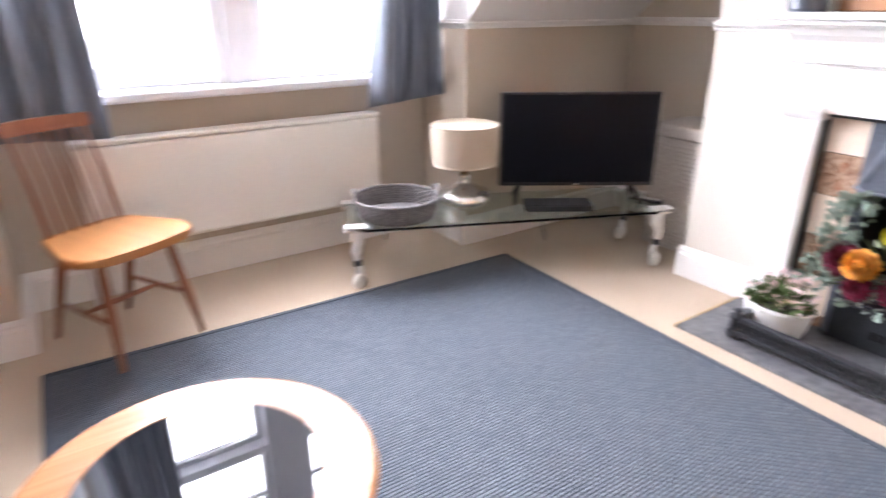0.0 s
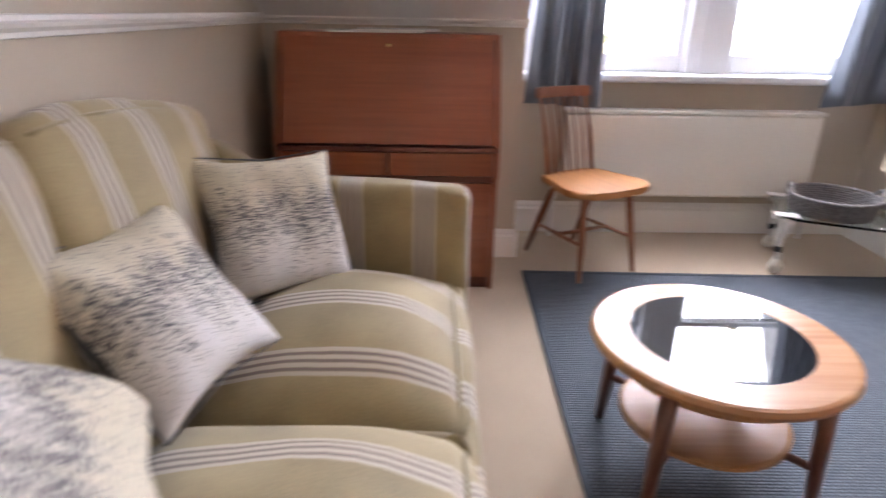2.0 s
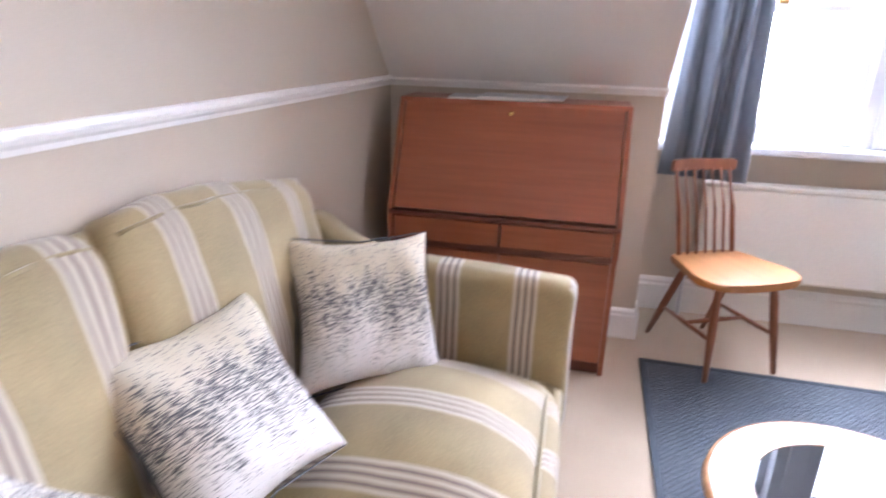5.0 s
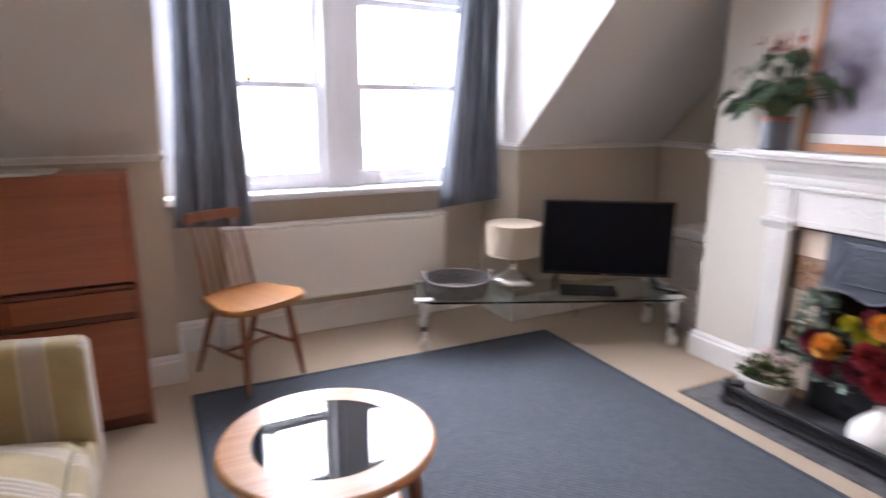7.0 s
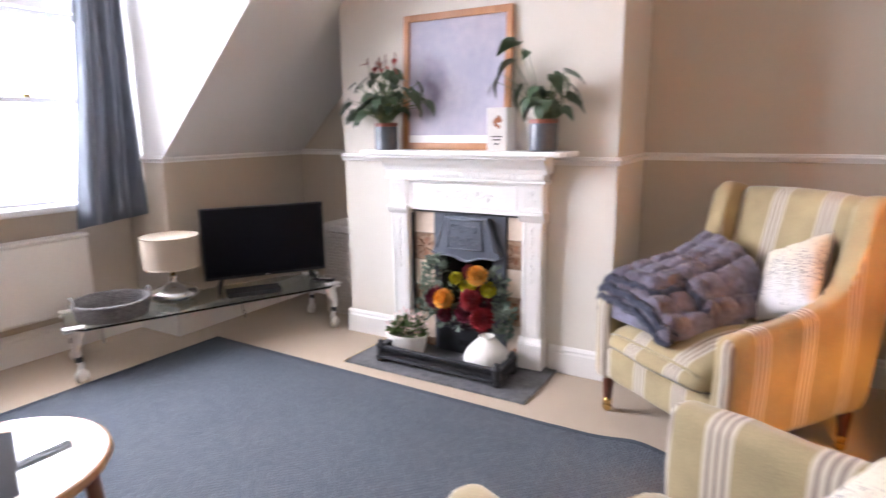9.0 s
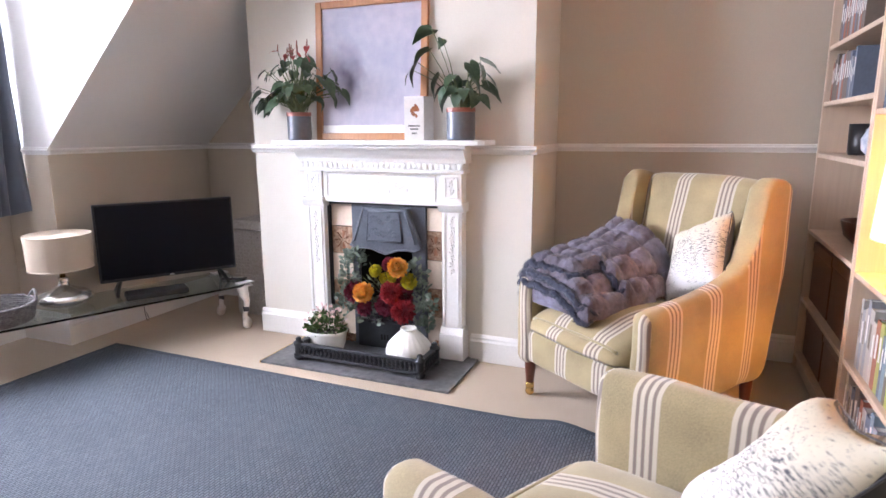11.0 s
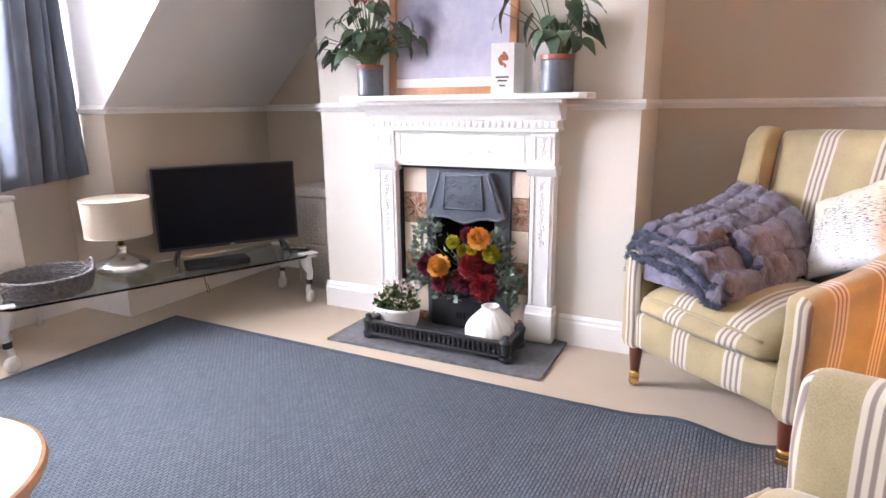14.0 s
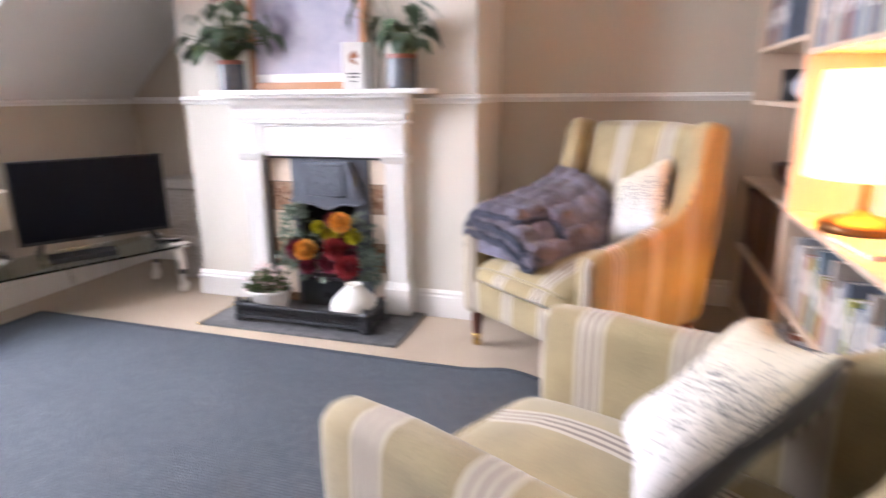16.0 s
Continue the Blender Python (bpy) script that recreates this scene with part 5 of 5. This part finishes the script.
anthurium((2.432, .705, 1.122), "red-flowering anthurium in a blue-grey glazed pot on the mantel", 84, 9, 4, .25, .31, .062, .142, .76)
anthurium((2.432, -.195, 1.122), "tall anthurium in a blue-grey glazed pot with red-brown rim", 22, 0, 8, .15, .22, .067, .148, 1.0,
          tall=(((-.03, .13, .50), 1.2), ((0, .16, .42), 1.4), ((-.02, .21, .36), 1.7), ((0, .25, .33), 1.8), ((.0, -.10, .36), -1.4), ((-.03, -.11, .33), -1.7), ((0, .09, .46), .4), ((.02, -.07, .30), -1.2)))

PINE_FRAME = wood("honey_pine_frame", (0.44, 0.21, 0.09), (0.33, 0.14, 0.055), .4, "Z")
ART = material("lavender_print", (.47, .42, .48), .5, second=(.30, .30, .385), scale=3.4, fine=22, bump=0, spread=.35)
nt = ART.node_tree
pb = nt.nodes["Principled BSDF"]
tc = [n for n in nt.nodes if n.type == 'TEX_COORD'][0]
gr = nt.nodes.new("ShaderNodeTexGradient")
gr.gradient_type = 'SPHERICAL'
mp = nt.nodes.new("ShaderNodeMapping")
mp.inputs["Location"].default_value, mp.inputs["Scale"].default_value = (0, -1.98, -2.0), (0, 9, 5)
nz = nt.nodes.new("ShaderNodeTexNoise")
nz.inputs["Scale"].default_value = 9
va = nt.nodes.new("ShaderNodeVectorMath")
va.operation = 'MULTIPLY_ADD'
va.inputs[1].default_value = (0, .16, .16)
nt.links.new(tc.outputs["Object"], nz.inputs["Vector"])
nt.links.new(nz.outputs["Color"], va.inputs[0])
nt.links.new(tc.outputs["Object"], va.inputs[2])
nt.links.new(va.outputs[0], mp.inputs["Vector"])
nt.links.new(mp.outputs[0], gr.inputs["Vector"])
mx = nt.nodes.new("ShaderNodeMix")
mx.data_type = 'RGBA'
nt.links.new(gr.outputs["Fac"], mx.inputs[0])
nt.links.new(pb.inputs["Base Color"].links[0].from_socket, mx.inputs[6])
mx.inputs[7].default_value = (.09, .07, .12, 1)
nt.links.new(mx.outputs[2], pb.inputs["Base Color"])
pic = thing("framed_picture", pose(2.485, .315, 1.1225, 0, 3.2, 0), "honey pine framed lavender abstract print leaning on the mantel", "picture")
for a in ((-.315, -.28, 0, .69), (.28, .315, 0, .69), (-.28, .28, 0, .035), (-.28, .28, .655, .69)):
    part("frame", B(-.012, .012, a[0], a[1], a[2], a[3], .003), PINE_FRAME, pic)
part("print", B(.0, .004, -.28, .28, .075, .655), ART, pic, "lavender and grey abstract print")
part("mount", B(-.0005, .004, -.28, .28, .035, .0745), PAPER, pic, "white mount strip")
part("backing", B(.005, .009, -.28, .28, .035, .655), DARK_LEG, pic)
card = thing("greeting_card", pose(2.41, .035, 1.1222, 0, 0, 12), "white greeting card with brown motif standing open", "card")
part("front", B(-.001, .001, -.048, .048, 0, .205), PAPER, card)
bm = prism([(.0, -.048), (.05, -.085), (.0515, -.083), (.0015, -.046)], 0, .205)
part("rear_leaf", bm, PAPER, card)
bm = bmesh.new()
for k in range(14):
    a, r = rb.uniform(0, 6.28), rb.uniform(0, .024)
    bmesh.ops.create_icosphere(bm, subdivisions=1, radius=rb.uniform(.004, .011), matrix=Matrix.Translation((-.0012, r * math.cos(a), .145 + 1.6 * r * math.sin(a))) @ Matrix.Diagonal((.06, 1, 1.3, 1)))
part("motif", bm, material("orange_brown_ink", (.42, .15, .05), .6, second=(.2, .06, .03), scale=40, bump=0), card, "orange-brown printed motif")
for z, w in ((.065, .028), (.05, .02), (.03, .012)):
    part("writing_bar", B(-.0016, -.001, -w, w, z, z + .006), IRON, card)

# ---- on the hearth ----
CERAM = material("matt_white_ceramic", (.78, .77, .73), .45, scale=6, fine=90, var=.04, bump=.08)
va_ = thing("vase", pose(2.335, .048, .0125) @ Matrix.Diagonal((.93, .93, 1.0, 1)), "squat white ribbed ceramic vase with small mouth", "vase")
bm = bmesh.new()
prof = [(.058, 0), (.088, .010), (.116, .040), (.124, .072), (.113, .105), (.084, .138), (.054, .165), (.043, .178), (.045, .186), (.038, .186), (.034, .168), (.001, .12)]
seg = 84
rings = []
for j, (r, z) in enumerate(smooth_line(prof, 3)):
    ring = []
    for i in range(seg):
        a = i * math.tau / seg
        rib = 1 + (.022 * math.sin(21 * a + z * 18) * max(0, min(1, (.17 - z) / .04)) * max(0, min(1, z / .03)))
        ring.append(bm.verts.new((max(r, .0005) * rib * math.cos(a), max(r, .0005) * rib * math.sin(a), z)))
    rings.append(ring)
for a, b in zip(rings, rings[1:]):
    for i in range(seg):
        bm.faces.new((a[i], a[(i + 1) % seg], b[(i + 1) % seg], b[i]))
bm.faces.new(rings[0][::-1])
part("body", bm, CERAM, va_, smooth=True)

PINK = material("pink_petals", (.74, .46, .46), .6, second=(.84, .76, .72), scale=40, bump=.1)
GREEN = material("fresh_green_leaf", (.12, .19, .055), .5, second=(.045, .085, .025), scale=30, fine=60, bump=.1)
pl = thing("planter", pose(2.345, .545, .0125), "white oval ceramic planter of small pink-flowering plants", "planter")
part("bowl", lathe([(.085, 0), (.096, .010), (.112, .05), (.120, .10), (.130, .118), (.124, .120), (.112, .10), (.100, .05), (.001, .03)], 40, m=Matrix.Diagonal((.72, 1.0, 1, 1))), CERAM, pl, smooth=True)
rg = random.Random(3)
part("soil", lathe([(.110, .090), (.001, .100)], 30, m=Matrix.Diagonal((.72, 1.0, 1, 1))), SOIL, pl)


def leaf_cluster(n, centre, radius, size, seed, flat=.8):
    """Many small cupped leaves on a rough dome."""
    r = random.Random(seed)
    vs, fs = [], []
    for k in range(n):
        d = Vector((r.gauss(0, 1), r.gauss(0, 1), abs(r.gauss(0, 1)))).normalized()
        p = Vector(centre) + Vector((d.x * radius[0], d.y * radius[1], d.z * radius[2])) * r.uniform(.45, 1)
        ax = (d + Vector((r.uniform(-.6, .6), r.uniform(-.6, .6), r.uniform(-.3, .5)))).normalized()
        side = ax.cross(Vector((r.uniform(-1, 1), r.uniform(-1, 1), r.uniform(-1, 1)))).normalized()
        up = side.cross(ax)
        s = size * r.uniform(.6, 1.25)
        i = len(vs)
        for u, v, h in ((0, 0, 0), (.45, .42, .12), (.85, .30, .06), (1.1, 0, -.1), (.85, -.30, .06), (.45, -.42, .12), (.55, 0, -.02)):
            vs.append(p + ax * u * s + side * v * s * flat + up * h * s)
        fs += [(i, i + 1, i + 6), (i + 1, i + 2, i + 6), (i + 2, i + 3, i + 6), (i + 3, i + 4, i + 6), (i + 4, i + 5, i + 6), (i + 5, i, i + 6)]
    me = bpy.data.meshes.new("leaves")
    me.from_pydata([tuple(v) for v in vs], [], fs)
    return me


def stuff_part(name, me, mat, parent, label=""):
    me.materials.append(mat)
    ob = new(name, me)
    ob.parent = parent
    ob["kind"] = "stuff"
    if label:
        tagged(ob, label)
    return ob


stuff_part("foliage", leaf_cluster(300, (0, 0, .105), (.075, .115, .095), .030, 2), GREEN, pl, "dense fresh green foliage")
stuff_part("blossom", leaf_cluster(200, (0, 0, .125), (.085, .12, .125), .017, 7, 1.1), PINK, pl, "small pale pink blossoms")

# bouquet in the grate
ORANGE = material("orange_petal", (.86, .54, .13), .6, second=(.74, .29, .04), scale=60, bump=.1)
YELLOW = material("yellow_green_petal", (.66, .58, .03), .6, second=(.42, .40, .02), scale=30, bump=.1)
CRIMSON = material("crimson_petal", (.22, .014, .045), .55, second=(.085, .006, .022), scale=30, bump=.1)
RUBY = material("ruby_petal", (.33, .02, .028), .55, second=(.17, .008, .016), scale=30, bump=.1)


def bloom(parent, at, r, mat, kind, seed, label):
    rg = random.Random(seed)
    vs, fs = [], []
    n = 240 if kind == "pom" else 130
    look_dir = Vector((-1, rg.uniform(-.25, .25), rg.uniform(.1, .5))).normalized()
    q = look_dir.to_track_quat('Z', 'Y').to_matrix()
    for k in range(n):
        f = (k + .5) / n
        if kind == "pom":
            th = math.acos(1 - 1.45 * f)
            inner, length, wid = .40, rg.uniform(.88, 1.08), .15
        else:
            th = radians(18) + f * radians(82)
            inner, length, wid = .1, .55 + .55 * f, .13
        ph = k * 2.39996
        d = Vector((math.sin(th) * math.cos(ph), math.sin(th) * math.sin(ph), math.cos(th)))
        d = (d + Vector((rg.uniform(-.12, .12), rg.uniform(-.12, .12), rg.uniform(-.12, .12)))).normalized()
        side = d.cross(Vector((rg.uniform(-.2, .2), rg.uniform(-.2, .2), 1))).normalized()
        up = side.cross(d)
        i = len(vs)
        for u, v, h in ((inner, -.5, 0), (inner, .5, 0), (.78 * length, 1, .05), (.78 * length, -1, .05), (length, .45, .16 if kind == "pom" else -.02), (length, -.45, .16 if kind == "pom" else -.02), (.6 * length, 0, -.10)):
            vs.append(q @ ((d * u + side * v * wid * (1 if u > inner else .5) + up * h) * r) + Vector(at))
        fs += [(i, i + 1, i + 6), (i + 1, i + 2, i + 6), (i + 2, i + 4, i + 6), (i + 4, i + 5, i + 6), (i + 5, i + 3, i + 6), (i + 3, i, i + 6)]
    me = bpy.data.meshes.new("bloom")
    me.from_pydata([tuple(v) for v in vs], [], fs)
    me.materials.append(mat)
    ob = new("bloom", me)
    ob.parent = parent
    tagged(ob, label)


fa = thing("flower_arrangement", pose(2.60, .26, .165), "autumn flower arrangement of dahlias and eucalyptus in the grate", "flowers")
part("bowl", lathe([(.06, 0), (.085, .03), (.09, .07), (.08, .07), (.001, .03)], 24), IRON, fa, smooth=True)
part("grate_floor", B(2.50, 2.79, .105, .41, .150, .1645), IRON, ins)
flowers = [(.348, .33, .056, ORANGE, "pom"), (.130, .49, .052, ORANGE, "pom"), (.287, .447, .034, YELLOW, "pom"), (.240, .405, .034, YELLOW, "pom"), (.083, .414, .042, YELLOW, "pom"), (.173, .425, .024, YELLOW, "pom"),
           (.420, .325, .062, CRIMSON, "spike"), (.228, .270, .064, CRIMSON, "spike"), (.108, .262, .066, RUBY, "spike"), (.180, .350, .062, RUBY, "spike"), (.219, .482, .042, CRIMSON, "spike"), (.139, .432, .046, CRIMSON, "spike"), (.34, .25, .045, CRIMSON, "spike"), (.12, .335, .05, CRIMSON, "spike")]
for k, (y, z, r, mat, kind) in enumerate(flowers):
    at = (-.16 - .03 * math.sin(k * 1.7) - (.02 if r > .05 else 0), y - .26, z - .165)
    bloom(fa, at, r, mat, kind, k, mat.name.replace("_", " ") + (" pompom bloom" if kind == "pom" else " spiky dahlia bloom"))
    part("stem", tube([(0, 0, .05), (-.07, at[1] * .5, .09), (at[0] + .02, at[1], at[2])], .003, 5), STEM, fa, smooth=True)
for k in range(14):
    a = rg.uniform(-1, 1)
    tip = Vector((-.15 - rg.uniform(-.05, .06), a * .21, .05 + .30 * (1 - abs(a)) * rg.uniform(.6, 1.1) + rg.uniform(-.05, .06)))
    part("stem", tube([(0, 0, .05), tuple(tip * .55 + Vector((0, 0, .03))), tuple(tip)], .0022, 5), STEM, fa, smooth=True)
for k, (y, z, rr) in enumerate(((.235, .05, .10), (-.225, .08, .10), (.20, .13, .10), (-.20, .18, .10), (.17, .31, .09), (-.19, .29, .09), (0, .12, .16), (.20, .23, .08), (-.235, .0, .09), (.06, .02, .12), (-.26, .11, .07), (.15, .36, .06))):
    stuff_part("sprig", leaf_cluster(64, (-.135, y, z - .02), (.05, rr * .7, rr), .028, 20 + k, 1.0), LEAF_PALE, fa, "grey-green eucalyptus sprig")

# ---- fur throw on the armchair ----
FUR = material("grey_blue_fur", (.215, .205, .28), .95, second=(.062, .044, .05), scale=9, fine=38, bump=.9, depth=.010, sheen=.3, spread=.35)
FUR_EDGE = material("navy_fur", (.045, .052, .09), .95, second=(.014, .016, .032), scale=14, fine=70, bump=.9, depth=.010, sheen=.25)
th_ = thing("fur_throw", ch1.matrix_world.copy(), "folded grey and navy quilted faux-fur throw over the armchair's arm", "throw")
ARM_TOP = smooth_line([(-.1, .557), (.05, .557), (.16, .568), (.32, .59), (.46, .632), (.60, .70)], 5)


def arm_top(y):
    for (a, za), (b, zb) in zip(ARM_TOP, ARM_TOP[1:]):
        if y <= b:
            return za + (zb - za) * (y - a) / (b - a)
    return ARM_TOP[-1][1]


def support(x, y):
    if x < -.35:
        return arm_top(y) - .10
    return arm_top(y) - .02 if x < -.265 else .452


def drape(x, y):
    """The height that the folded throw takes: over the arm, then down to the seat."""
    u = max(0, min(1, (x + .275) / .275))
    s = 1 - math.sqrt(1 - u * u)
    return (arm_top(y) - .045 * ease((-.325 - x) / .05)) * (1 - s) + .474 * s


def nap(parent, mat, verts, count, seed, long=.011):
    rg = random.Random(seed)
    vs, fs = [], []
    for k in range(count):
        p = rg.choice(verts) + Vector((rg.uniform(-.005, .005), rg.uniform(-.005, .005), -.001))
        d = Vector((rg.uniform(-.9, .3), rg.uniform(-1.0, .2), .9)).normalized() * rg.uniform(.45, 1) * long
        s = Vector((rg.uniform(-1, 1), rg.uniform(-1, 1), 0)).normalized() * .0011
        i = len(vs)
        vs += [tuple(p - s), tuple(p + s), tuple(p + d)]
        fs.append((i, i + 1, i + 2))
    me = bpy.data.meshes.new("fur")
    me.from_pydata(vs, [], fs)
    stuff_part("fur_nap", me, mat, parent)


def fur_fold(x0, x1, y0, y1, lift, seed, skew=0.0):
    """One quilted layer of the folded throw; skew turns its front edge."""
    n = 72
    bm = bmesh.new()
    g = []
    for i in range(n + 1):
        row = []
        for j in range(n + 1):
            u, v = .5 - .5 * math.cos(math.pi * i / n), .5 - .5 * math.cos(math.pi * j / n)
            x, y = x0 + (x1 - x0) * u, y0 + (y1 - y0) * v + skew * u * (1 - v)
            wx = x + .010 * noise.noise(Vector((x * 7, y * 7, seed)))
            wy = y + .012 * noise.noise(Vector((x * 7, y * 7, seed + 7)))
            fx, fy = abs(((wx - x0) / .088) % 1 - .5) * 2, abs(((wy - y0 - .02) / .098) % 1 - .5) * 2
            quilt = .026 * (1 - fx ** 5) * (1 - fy ** 5)
            e = min(1, min(u * (x1 - x0), (1 - u) * (x1 - x0), v * (y1 - y0), (1 - v) * (y1 - y0)) / .045)
            e = math.sqrt(max(0, 1 - (1 - e) ** 2))
            lo = support(x, y) if lift < .06 else drape(x, y) + lift - .060
            z = lo + (drape(x, y) + lift + quilt + noise.noise(Vector((x * 5, y * 5, seed + 3))) * .014 - lo) * e
            row.append(bm.verts.new((wx, wy, z)))
        g.append(row)
    for i in range(n):
        for j in range(n):
            bm.faces.new((g[i][j], g[i + 1][j], g[i + 1][j + 1], g[i][j + 1]))
    verts = [v.co.copy() for v in bm.verts]
    ob = part("fold", bm, FUR, th_, "grey-brown quilted fur fold", smooth=True)
    nap(ob, FUR, verts, 9000, seed)
    return ob


def binding(line, lift, r, seed):
    """A rope of navy fur that follows points of the plan over the throw."""
    pts2 = smooth_line(line, 8)
    pts = [Vector((x, y, drape(x, y) + lift + .005 * math.sin(k * .9 + seed))) for k, (x, y) in enumerate(pts2)]
    bm = tube(pts, [r * (1 + .2 * math.sin(k * 2.1 + seed)) for k in range(len(pts))], 10)
    verts = [v.co.copy() for v in bm.verts]
    ob = part("edge_binding", bm, FUR_EDGE, th_, "navy fur binding", smooth=True)
    nap(ob, FUR_EDGE, verts, 3500, seed, .008)


fur_fold(-.362, .075, .015, .40, .030, 1)
fur_fold(-.365, -.085, .035, .36, .066, 2, .05)
fur_fold(-.358, .06, .26, .58, .072, 3, -.05)
binding([(-.352, .028), (-.25, .022), (-.12, .024), (.01, .03), (.066, .05)], .012, .017, 3)
binding([(-.352, .048), (-.28, .052), (-.20, .062), (-.10, .085), (-.088, .16), (-.088, .27)], .046, .015, 4)
binding([(-.350, .272), (-.24, .262), (-.12, .25), (-.02, .235), (.045, .235)], .054, .016, 5)
binding([(-.345, .016), (-.25, .010), (-.12, .012), (.01, .016), (.07, .03)], -.030, .015, 6)
